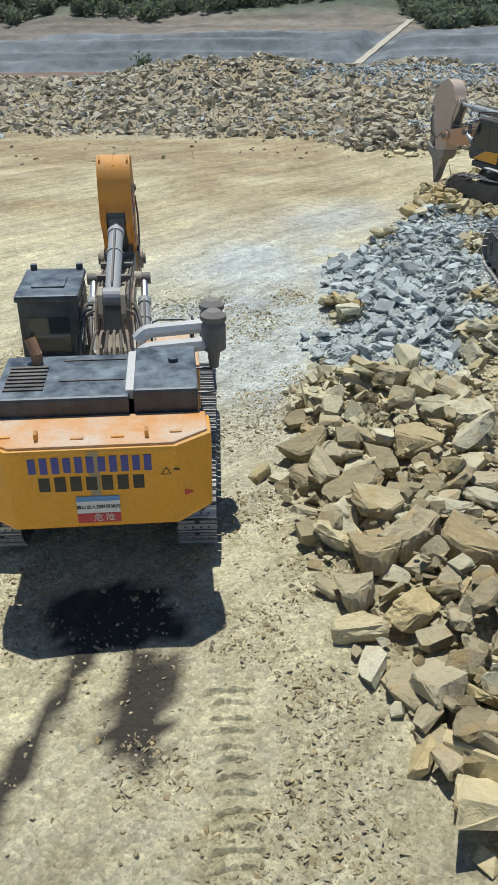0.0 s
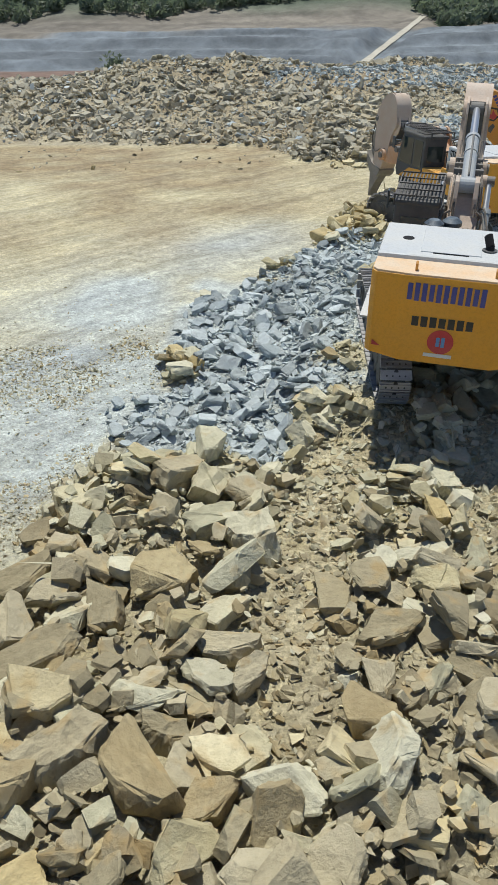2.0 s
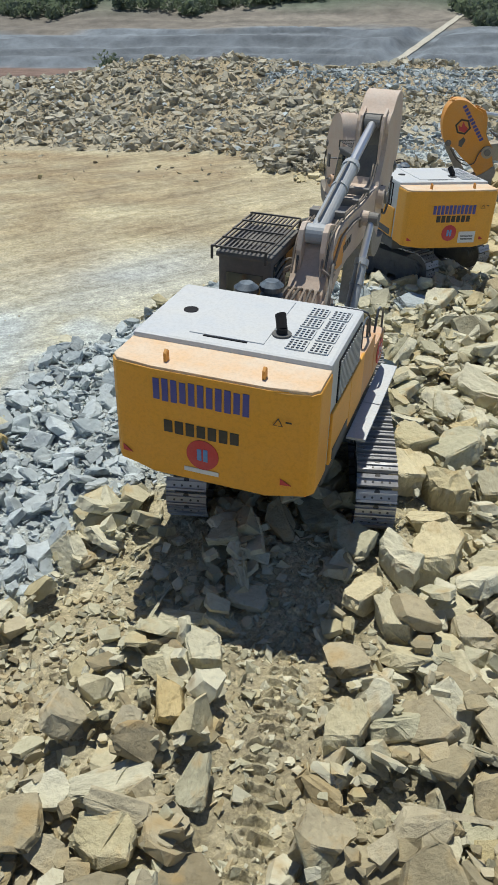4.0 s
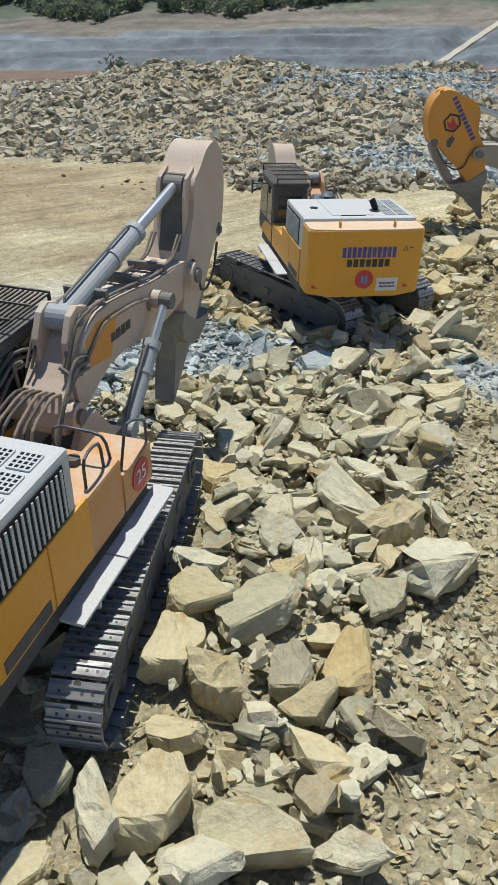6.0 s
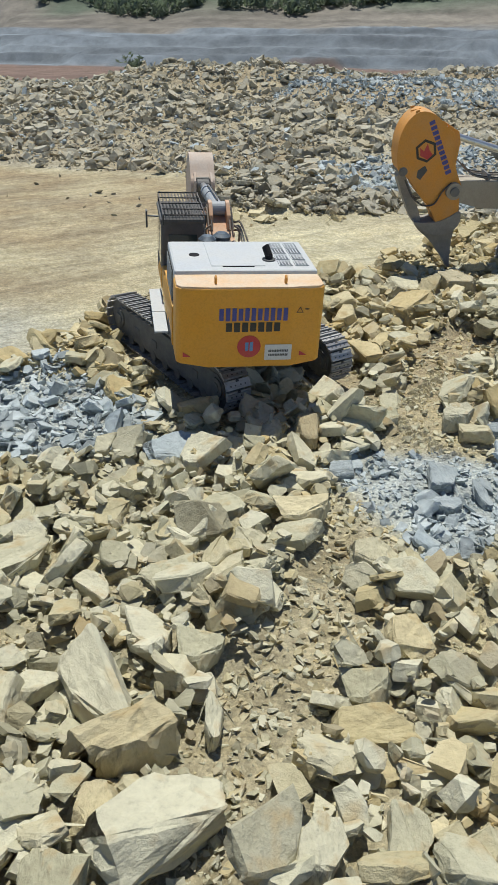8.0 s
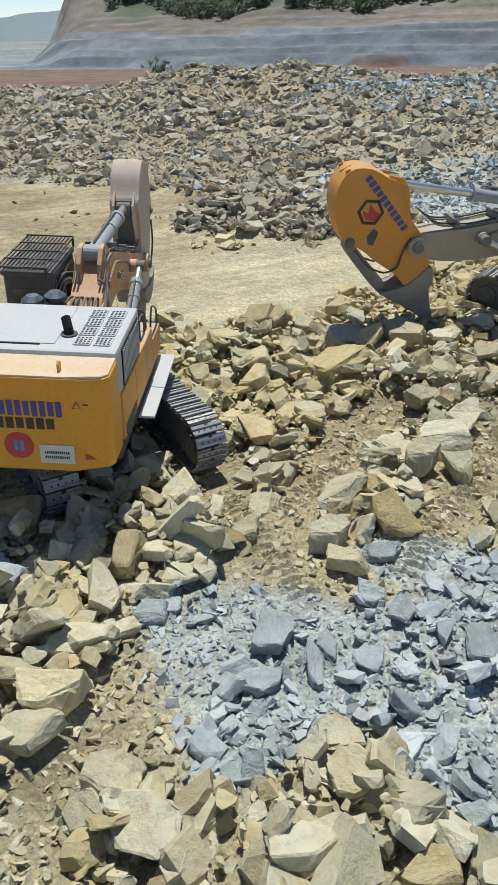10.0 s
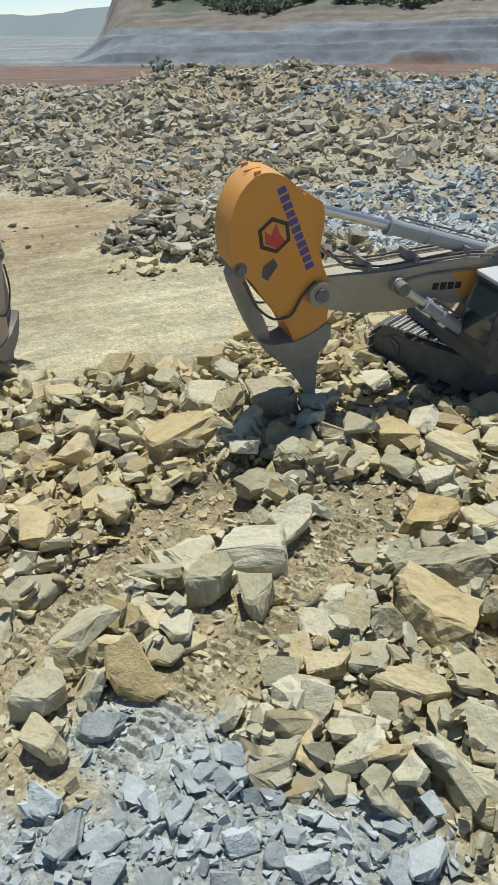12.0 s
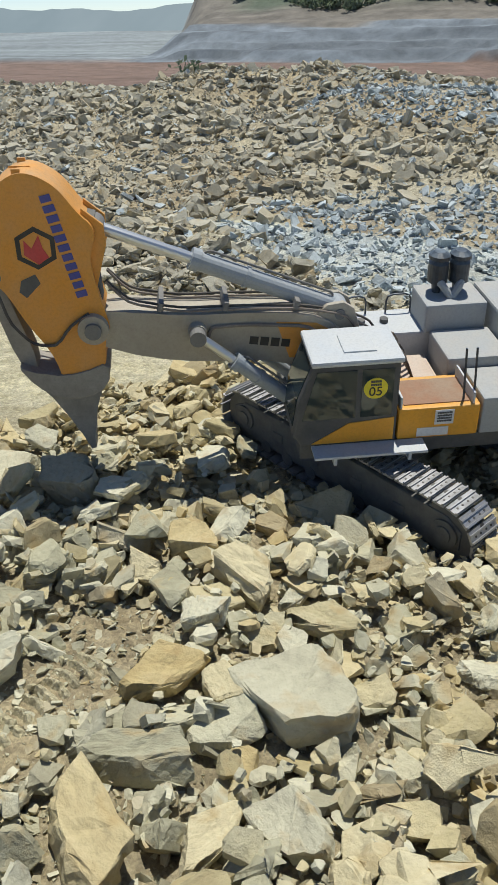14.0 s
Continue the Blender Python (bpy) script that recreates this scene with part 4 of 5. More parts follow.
def warning_sign(parent, x, z, s=1.0):
    bm = bmesh.new()
    p = [bm.verts.new((s * a, s * b, 0)) for a, b in ((-0.12, -0.08), (0.12, -0.08), (0, 0.13))]
    q = [bm.verts.new((0.72 * s * a, 0.72 * s * (b - 0.0) - 0.004, 0)) for a, b in ((-0.12, -0.08), (0.12, -0.08), (0, 0.13))]
    for i in range(3):
        j = (i + 1) % 3
        bm.faces.new((p[i], p[j], q[j], q[i]))
    bmesh.ops.create_cube(bm, size=1, matrix=Matrix.LocRotScale((0.24 * s, 0.03, 0), None, (0.14 * s, 0.04 * s, 0.004)))
    ob = part("warning_label", bm, INK, parent)
    ob.matrix_basis = on_rear(x, z) @ pose(0, 0, 0.004)


def build_house(root, kind):
    """Upper structure: deck, counterweight, hood, cab and the rest, on the swing ring."""
    deck = box(-1.55, 1.55, -3.4, 0.75 if kind.startswith("pale") else 2.15, 1.2, 1.5, 0.04)
    if kind.startswith("pale"):
        box(-1.55, 0.5, 0.72, 2.15, 1.22, 1.48, 0.04, deck)
    house = part("house", deck, DARK, root, "revolving steel deck of the excavator")
    pale = kind in ("pale", "pale_far")
    if pale:
        part("counterweight", slab(COUNTER_SQUARE, 1.42, 2.9, 0.05, 0.06), ORANGE, house, "heavy square-cornered orange counterweight")
        part("counterweight_top", slab([(x * 0.985, y * 0.995) for x, y in COUNTER_SQUARE], 2.88, 2.93, 0.02), PEACH, house, "dust-bleached top of the counterweight")
    else:
        part("counterweight", slab(COUNTER, 1.58, 2.9, 0.06, 0.1), ORANGE, house, "heavy orange counterweight with chamfered corners")
        part("counterweight_top", slab([(x * 0.965, y * 0.99) for x, y in COUNTER], 2.87, 2.935, 0.02), ORANGE_TOP, house)
    for x in (-0.75, 0.75):
        part("lifting_eye", prism([(-4.05, 2.9), (-3.93, 2.9), (-3.94, 3.05), (-3.99, 3.08), (-4.05, 3.04)], x - 0.025, x + 0.025, 0.01), ORANGE_ARM, house)
    for x in (-1.2, -0.2, 0.35, 1.15) if not pale else ():
        part("lid_plate", box(x - 0.09, x + 0.09, -4.06 + 0.1 * abs(x), -4.0 + 0.1 * abs(x), 2.93, 2.955, 0.008), ORANGE_ARM, house)
    # markings on the rear
    across, number_z, maker_z, number_h = {"pale": (-0.12, 2.646, 2.148, 0.34), "pale_far": (0.05, 2.432, 2.193, 0.27)}.get(kind, (-0.03, 2.66, 2.36, 0.25))
    bars(house, "number_bar", BLUE, 11, 1.52 if pale else 1.72, number_h, on_rear(across, number_z), 0.36, "row of blue painted characters")
    bars(house, "maker_bar", INK, 7, 1.22 if pale else 1.5, 0.2 if pale else 0.23, on_rear(across, maker_z), 0.3, "row of black painted characters")
    warning_sign(house, 1.0 if kind == "black" else 1.05, 2.5, 0.6)
    for x in (-1.28, 1.28):
        red = part("reflector", prism([(0, 0), (0.16, 0.0), (0.16, 0.1)], -0.006, 0.006, 0), RED, house, "red reflector sticker")
        red.matrix_basis = pose(x, -4.215, 1.62, 0, 0, -7 if x < 0 else 7) @ pose(0, 0, 0, 0, 0, 90) if pale else pose(1.08 * x, -4.09, 2.05, 0, 0, -35 if x < 0 else 35) @ pose(0, 0, 0, 0, 0, 90)
    if kind == "black":
        sign = part("danger_sign", box(-0.3, 0.3, -0.22, 0.22, 0, 0.008, 0), WHITE, house, "red, white and blue danger sign")
        sign.matrix_basis = on_rear(0.03, 1.93)
        for nm, z0, z1, mt in (("sign_band", -0.22, -0.06, RED), ("sign_strip", 0.14, 0.22, SKYBLUE)):
            band = part(nm, box(-0.3, 0.3, z0, z1, 0.008, 0.012, 0), mt, house)
            band.matrix_basis = on_rear(0.03, 1.93)
        words = part("sign_words", text_mesh("sign_words", "\u7981\u6b62\u8fdb\u5165\u65cb\u8f6c\u533a\u57df\u5185", 0.068, INK), None, house)
        words.matrix_basis = on_rear(0.03, 1.97) @ pose(0, 0, 0.011)
        words = part("sign_words", text_mesh("sign_words", "\u5371 \u9669", 0.13, WHITE), None, house)
        words.matrix_basis = on_rear(0.1, 1.79) @ pose(0, 0, 0.014)
        strip = part("bare_streak", box(-0.07, 0.07, -0.56, 0.56, 0, 0.003, 0), paint("rubbed_streak", (0.34, 0.24, 0.1), (0.4, 0.36, 0.28), 0.6), house, "grey rubbed streak down the counterweight")
        strip.matrix_basis = on_rear(0.02, 2.3) @ pose(0, 0, -0.001)
    elif kind in ("pale", "pale_far"):
        ob = part("number_disc", disc((0, 0, 0), (0, 0, 1), 0.24, 0.012, 32), RED, house, "round red sticker")
        ob.matrix_basis = on_rear(-0.1 if kind == "pale" else -0.02, 1.82)
        bars(house, "disc_mark", SKYBLUE, 2, 0.2, 0.2, on_rear(-0.1 if kind == "pale" else -0.02, 1.82) @ pose(0, 0, 0.006), 0.35)
        if kind == "pale":
            ob = part("tape_strip", box(-0.26, 0.26, -0.035, 0.035, 0, 0.008, 0), WHITE, house)
            ob.matrix_basis = on_rear(-0.12, 1.575)
        else:
            ob = part("notice_plate", box(-0.28, 0.28, -0.17, 0.17, 0, 0.008, 0), WHITE, house, "white notice plate")
            ob.matrix_basis = on_rear(0.63, 1.7)
            for z in (-0.05, 0.03):
                bars(house, "notice_line", DARK, 12, 0.44, 0.05, on_rear(0.63, 1.7 + z) @ pose(0, 0, 0.006), 0.3)
    # engine hood
    if kind == "black":
        part("engine_hood", box(-1.45, 0.5, -3.32, -1.75, 1.5, 3.22, 0.05), BLACK, house, "black engine hood dusted grey on top")
        part("side_hood", box(0.56, 1.5, -3.3, -1.7, 1.5, 3.3, 0.05), BLACK, house, "black side hood with a filler cap")
        part("hood_seam", box(0.44, 0.62, -3.2, -1.75, 3.1, 3.26, 0.03), PALE, house)
        part("filler_cap", disc((1.15, -2.3, 3.33), (0, 0, 1), 0.08, 0.06, 18), BLACK, house)
        for y in (-2.75, -2.0):
            part("hood_line", box(-0.55, 0.42, y - 0.012, y + 0.012, 3.215, 3.235, 0), INK, house)
        for j in range(7):
            part("louvre", box(-1.32, -0.75, -3.05 + j * 0.13, -2.98 + j * 0.13, 3.2, 3.245, 0.006), INK, house)
        bm = rod((-0.95, -2.05, 3.15), (-0.95, -2.05, 3.4), 0.09, 16)
        rod((-0.95, -2.05, 3.36), (-1.04, -1.95, 3.6), 0.088, 16, None, bm)
        part("exhaust_mouth", disc((-1.045, -1.945, 3.605), (-0.35, 0.4, 0.95), 0.07, 0.02, 16), VOID, house)
        part("exhaust_pipe", bm, RUSTY, house, "stubby rusty exhaust pipe")
        part("inner_duct", box(-0.4, 1.3, -1.72, -1.35, 1.5, 3.0, 0.05), PALE, house)
        part("slanted_cover", prism([(-1.75, 3.0), (-1.0, 2.6), (-1.0, 2.5), (-1.75, 2.6)], 0.0, 0.85, 0.02), PALE, house)
        for dx, z in ((0.1, 2.85), (0.55, 3.0)):
            part("intake_pipe", pipe([(0.55, -1.2 + dx, z), (0.7, -1.2 + dx, z + 0.15), (1.82, -1.12 + dx, z + 0.2)], 0.13), PALE, house, "pale bent intake pipe")
        for y in (-1.0, -0.45):
            precleaner(house, 1.85, y, 2.95, STEEL)
        rail(house, [(1.5, -1.6, 2.4), (1.85, -1.6, 2.4), (1.85, -0.6, 2.4), (1.5, -0.6, 2.4)])
    else:
        hood = ASHEN if kind == "cab_side" else PALE
        part("engine_hood", box(-1.58, 1.58, -3.42, -2.3 if kind == "cab_side" else -1.3, 1.5, 3.0, 0.06), hood, house, "dusty pale grey engine hood")
        part("hood_lid", box(-0.75, 0.45, -3.15, -2.45 if kind == "cab_side" else -1.45, 2.98, 3.015, 0.012), hood, house, "flat lid on the engine hood")
        part("lid_shadow_gap", box(-0.5, 0.2, -3.2, -3.165, 2.99, 3.012, 0), VOID, house)
        part("oil_hole", disc((-1.05, -2.35, 3.003), (0, 0, 1), 0.12, 0.012, 18), VOID, house)
        for i in range(2):
            for j in range(1 if kind == "cab_side" else 4):
                hole_panel(house, 0.78 + 0.36 * i, 1.06 + 0.36 * i, -3.15 + 0.42 * j, -2.83 + 0.42 * j, 2.999, 4, 4)
        part("exhaust_collar", disc((0.6, -2.72, 3.01), (0, 0, 1), 0.15, 0.03, 20), DARK, house)
        bm = rod((0.6, -2.72, 2.98), (0.6, -2.72, 3.1), 0.085, 16)
        rod((0.6, -2.72, 3.07), (0.53, -2.6, 3.23), 0.085, 16, None, bm)
        part("exhaust_pipe", bm, VOID, house, "black bent exhaust stub")
        # side grilles
        for sx in (-1, 1) if kind != "cab_side" else ():
            part("side_vent", box(sx * 1.585 - 0.012, sx * 1.585 + 0.012, -3.0, -1.5, 2.3, 2.9, 0.01), VOID, house)
            bm = bmesh.new()
            for j in range(14):
                box(sx * 1.6 - 0.012, sx * 1.6 + 0.012, -2.95 + 0.105 * j, -2.91 + 0.105 * j, 2.33, 2.87, 0, bm)
            part("vent_slats", bm, PALE, house)
            part("side_door", box(sx * 1.6 - 0.025, sx * 1.6 + 0.025, -3.32, -2.1, 1.52, 2.3, 0.02), ORANGE, house)
            part("side_door", box(sx * 1.6 - 0.025, sx * 1.6 + 0.025, -2.08, -1.1, 1.52, 2.3, 0.02), ORANGE, house)
            part("model_strip", box(sx * 1.63 - 0.004, sx * 1.63 + 0.004, -3.2, -2.2, 1.56, 1.72, 0), DARK, house)
        if kind != "cab_side":
            for dx in (0.0, 0.32):
                precleaner(house, -0.6 + 1.2 * dx, -0.95 + 0.8 * dx, 2.62, BLACK)
            part("intake_pipe", pipe([(-1.1, -1.1, 2.6), (-1.1, -1.05, 2.85), (-0.6, -0.95, 2.9)], 0.09), PALE, house)
    # cab
    cab_mat = BLACK if kind == "black" else DARK
    bm = prism([(0.3, 1.5), (2.1, 1.5), (2.25, 1.75), (2.15, 2.5), (1.88, 3.25), (0.3, 3.25)], -1.62, -0.55, 0.05)
    part("cab", bm, cab_mat, house, "excavator cab with dark tinted windows")
    part("cab_roof", box(-1.66, -0.51, 0.25, 1.93, 3.22, 3.34, 0.05), PALE if kind == "cab_side" else cab_mat, house, "cab roof")
    part("roof_hatch", box(-1.4, -0.8, 0.7, 1.3, 3.33, 3.37, 0.015), PALE if kind == "cab_side" else cab_mat, house)
    for sx in (-1.625, -0.545):
        for y0, y1, y2, y3 in ((0.42, 1.0, 1.0, 0.42), (1.1, 2.08, 1.82, 1.1)):
            part("side_window", prism([(y0, 2.1), (y1, 2.1), (y2, 3.12), (y3, 3.12)], sx - 0.008, sx + 0.008, 0.0), GLASS, house)
        part("door_panel", prism([(0.36, 1.55), (1.9, 1.55), (1.2, 1.98), (0.36, 2.05)], sx - 0.012, sx + 0.012, 0.0), ORANGE if kind != "black" else BLACK, house, "lower cab door panel")
    part("windscreen", prism([(2.24, 1.9), (2.165, 2.5), (1.93, 3.15), (1.9, 3.15), (2.13, 2.5), (2.2, 1.9)], -1.5, -0.66, 0), GLASS, house)
    part("rear_window", box(-1.45, -0.72, 0.285, 0.302, 2.35, 2.95, 0.0), GLASS, house)
    if kind in ("pale", "pale_far"):
        lattice(-1.6, -0.55, -0.05, 2.0, 3.5, 12, 4, INK, house)
        part("mirror", box(-1.95, -1.9, 2.0, 2.2, 2.6, 3.05, 0.02), BLACK, house)
        rail(house, [(-1.62, 2.05, 2.9), (-1.92, 2.1, 2.9)])
    if kind == "black":
        for x in (-1.5, -0.62):
            part("work_lamp", box(x - 0.06, x + 0.06, 1.8, 1.92, 3.34, 3.44, 0.015), BLACK, house)
        rail(house, [(-1.7, 1.9, 2.0), (-1.75, 1.9, 3.3), (-1.6, 1.9, 3.45), (-1.4, 1.9, 3.4)])
        rail(house, [(-1.62, -0.9, 1.5), (-1.62, -0.9, 2.4), (-1.62, -0.1, 2.5), (-1.62, -0.1, 1.5)])
        part("tool_tray", box(-1.5, -0.62, -0.75, -0.1, 2.2, 2.3, 0.02), paint("brown_board", (0.24, 0.14, 0.07)), house, "brown board behind the cab")
        for x in (-1.5, -0.62):
            part("yellow_rail", box(x - 0.03, x + 0.03, -0.75, -0.1, 2.28, 2.36, 0.01), YSIGN, house)
    if kind == "black":
        for ob in house.children:
            if ob.name.split(".")[0] in ("cab", "cab_roof", "roof_hatch", "side_window", "windscreen", "rear_window", "door_panel", "work_lamp"):
                for v in ob.data.vertices:
                    v.co.z = 1.5 + (v.co.z - 1.5) * 1.1
    # boxes beside the boom and behind the cab
    part("battery_box", box(-1.62, -0.62, -1.28, 0.27, 1.5, 2.18, 0.04), ORANGE if kind != "black" else PALE, house, "orange side box behind the cab" if kind != "black" else "pale side box behind the cab")
    part("fuel_tank", box(0.62, 1.62, -1.26 if kind != "black" else -0.5, -0.15 if pale else 0.75, 1.5, 2.42, 0.05), PALE if kind == "cab_side" else ORANGE_TOP, house, "fuel tank box beside the boom")
    part("step_box", box(0.8, 1.62, -0.12 if pale else 0.78, 0.75 if pale else 1.9, 1.5, 2.12, 0.04), PALE if kind == "cab_side" else ORANGE_TOP, house, "low step box with a flat top")
    for sx in (-1, 1) if kind != "black" else ():
        bm = bmesh.new()
        a, b = sorted((sx * 1.62, sx * (1.95 if pale else 1.98)))
        z, mid, front = (1.32, -0.85, 0.75) if pale else (1.46, -0.25, 1.9)
        if not (kind == "cab_side" and sx < 0):
            box(a, b, -2.1, mid, z, z + 0.05, 0.012, bm)
        box(a, b, mid + 0.03, front, z, z + 0.05, 0.012, bm)
        for y in ((-1.6, -0.3, 0.5) if pale else (0.1, 1.5) if kind == "cab_side" else (-1.6, 0.1, 1.5)):
            box(a if sx > 0 else a + 0.04, b if sx < 0 else b - 0.04, y - 0.03, y + 0.03, z - 0.14, z + 0.01, 0, bm)
        part("catwalk", bm, PALE, house, "narrow chequer plate catwalk")
    back = -1.0 if pale else 0.0
    if not pale:
        rail(house, [(1.5, -0.9, 2.4), (1.5, -0.9, 2.85), (1.5, -0.35, 2.85), (1.5, -0.35, 2.4)])
    rail(house, [(1.5, 0.1 + back, 2.4), (1.5, 0.1 + back, 2.85), (1.5, 0.55 + back, 2.85), (1.5, 0.6 + back, 2.4)])
    rail(house, [(0.75, 0.7 + back, 2.4), (0.75, 0.7 + back, 2.85), (1.5, 0.68 + back, 2.85), (1.5, 0.8 + back, 2.4)])
    rail(house, [(1.55, 0.95 + back, 2.1), (1.55, 1.2 + back, 2.75), (1.55, 1.75 + back, 2.45), (1.55, 1.75 + back, 2.1)])
    for y in (-0.85, -0.45) if pale else (-0.2, 0.3):
        part("tank_cap", disc((1.1, y, 2.46), (0, 0, 1), 0.09, 0.1, 16), DARK, house)
    # boom bracket
    for x in (-0.5, 0.5):
        part("boom_bracket", prism([(0.2, 1.45), (1.9, 1.45), (1.5, 1.7), (1.15, 2.2), (0.75, 2.2), (0.4, 1.7)], x - 0.06, x + 0.06, 0.02), DUSTY_ARM, house)
    part("valve_block", box(-0.42, 0.42, -0.9, 0.3, 1.5, 2.0, 0.05), DUSTY_ARM, house)
    for i in range(6):
        x = -0.36 + 0.145 * i
        part("hose", pipe([(x, -0.4, 1.95), (x, -0.2, 2.5 + 0.06 * (i % 3)), (x * 0.8, 0.5, 2.75), (x * 0.7, 0.95, 2.5)], 0.028), HOSE if i % 2 else RUBBER, house)
    for sx in (-1, 1):
        part("hose_rack", pipe([(sx * 0.46, 0.9, 2.1), (sx * 0.46, 0.75, 2.95), (sx * 0.3, 0.75, 3.05)], 0.03), HOSE, house)
        for i in range(3):
            part("hose", pipe([(sx * (0.48 + 0.06 * i), -0.3, 1.7), (sx * (0.5 + 0.06 * i), 0.25, 2.5 + 0.14 * i), (sx * 0.48, 0.85, 2.9 + 0.12 * i), (sx * 0.4, 1.35, 2.75 + 0.1 * i)], 0.026), (HOSE, STEEL, RUBBER)[i], house)
    if kind == "pale":
        ob = part("number_disc", disc((1.632, 0.35, 1.83), (1, 0, 0), 0.24, 0.012, 32), RED, house, "round red sticker with white figures 25")
        ob = part("figures", text_mesh("figures", "25", 0.3, WHITE), None, house)
        ob.matrix_basis = pose(1.645, 0.35, 1.83, 90, 0, 90)
    if kind == "cab_side":
        part("number_disc", disc((-1.64, 0.75, 2.72), (1, 0, 0), 0.22, 0.012, 32), YSIGN, house, "round yellow sticker with black figures 05")
        ob = part("figures", text_mesh("figures", "05", 0.22, INK), None, house)
        ob.matrix_basis = pose(-1.65, 0.75, 2.65, 90, 0, -90)
        for z in (2.8, 2.87):
            bars(house, "sticker_line", DARK, 5, 0.2, 0.035, pose(-1.648, 0.75, z, 90, 0, -90), 0.25)
        part("notice_plate", box(-1.632, -1.62, -0.78, -0.42, 1.8, 2.12, 0), WHITE, house, "white notice sheet")
        part("notice_plate", box(-1.632, -1.62, -0.7, -0.1, 1.55, 1.74, 0), WHITE, house, "white notice sheet")
        for z in (1.88, 1.94, 2.0, 2.06):
            bars(house, "notice_line", DARK, 9, 0.28, 0.03, pose(-1.634, -0.6, z, 90, 0, -90), 0.3)
        part("open_bay", box(-1.5, -0.75, -1.1, 0.15, 2.16, 2.2, 0), RUSTY, house, "brown open tray behind the cab")
        for y in (-1.15, 0.22):
            part("tray_wall", box(-1.58, -0.66, y - 0.02, y + 0.02, 2.15, 2.42, 0.01), PALE, house)
        for y in (-1.0, -1.2):
            rail(house, [(-1.45, y, 2.2), (-1.3, y, 3.2)])
        part("deck_cover", box(-0.58, 0.52, -2.25, -1.0, 1.5, 2.5, 0.04), ASHEN, house, "flat grey deck cover before the hood")
        part("rear_side_box", box(-1.62, -0.62, -2.27, -1.32, 1.5, 2.3, 0.04), ASHEN, house, "grey side box under dust")
        part("air_box", box(0.55, 1.5, -2.2, -0.9, 2.4, 3.05, 0.05), ASHEN, house, "grey air filter box")
        for y in (-1.3, -1.75):
            precleaner(house, 1.15, y, 3.3, BLACK)
            part("intake_pipe", pipe([(1.15, y, 3.3), (0.95, y, 3.35), (0.85, -1.52, 3.05)], 0.085), ASHEN, house)
        rail(house, [(0.75, 0.95, 2.1), (0.75, 0.95, 2.95), (0.75, 1.55, 2.95), (0.75, 1.55, 2.1)])
    if pale:
        # these machines are narrower, with a shorter and taller rear
        for ob in house.children:
            moved = ob.matrix_basis != Matrix.Identity(4)
            points = [ob.matrix_basis.translation] if moved else [v.co for v in ob.data.vertices]
            rear = sum(p.y for p in points) / len(points) < -1.25
            for p in points:
                p.x *= 0.935
                p.y *= 0.925 if p.y < 0 else 1.0
                p.z = 1.65 + (p.z - 1.42) * (1.126 if rear else 0.96)
            if moved:
                ob.matrix_basis.translation = points[0]
        for v in house.data.vertices:
            v.co.x *= 0.935
            v.co.y *= 0.925
            v.co.z += 0.21
    if kind == "cab_side":
        # this machine's house is built lower
        low = lambda z: 1.5 + (z - 1.5) * 0.82 if z > 1.5 else z
        for ob in house.children:
            if ob.matrix_basis == Matrix.Identity(4):
                for v in ob.data.vertices:
                    v.co.z = low(v.co.z)
                    v.co.y = 2.15 - 0.85 * (2.1 - v.co.y)
            else:
                ob.matrix_basis.translation.z = low(ob.matrix_basis.translation.z)
                ob.matrix_basis.translation.y = 2.15 - 0.85 * (2.1 - ob.matrix_basis.translation.y)
    return house


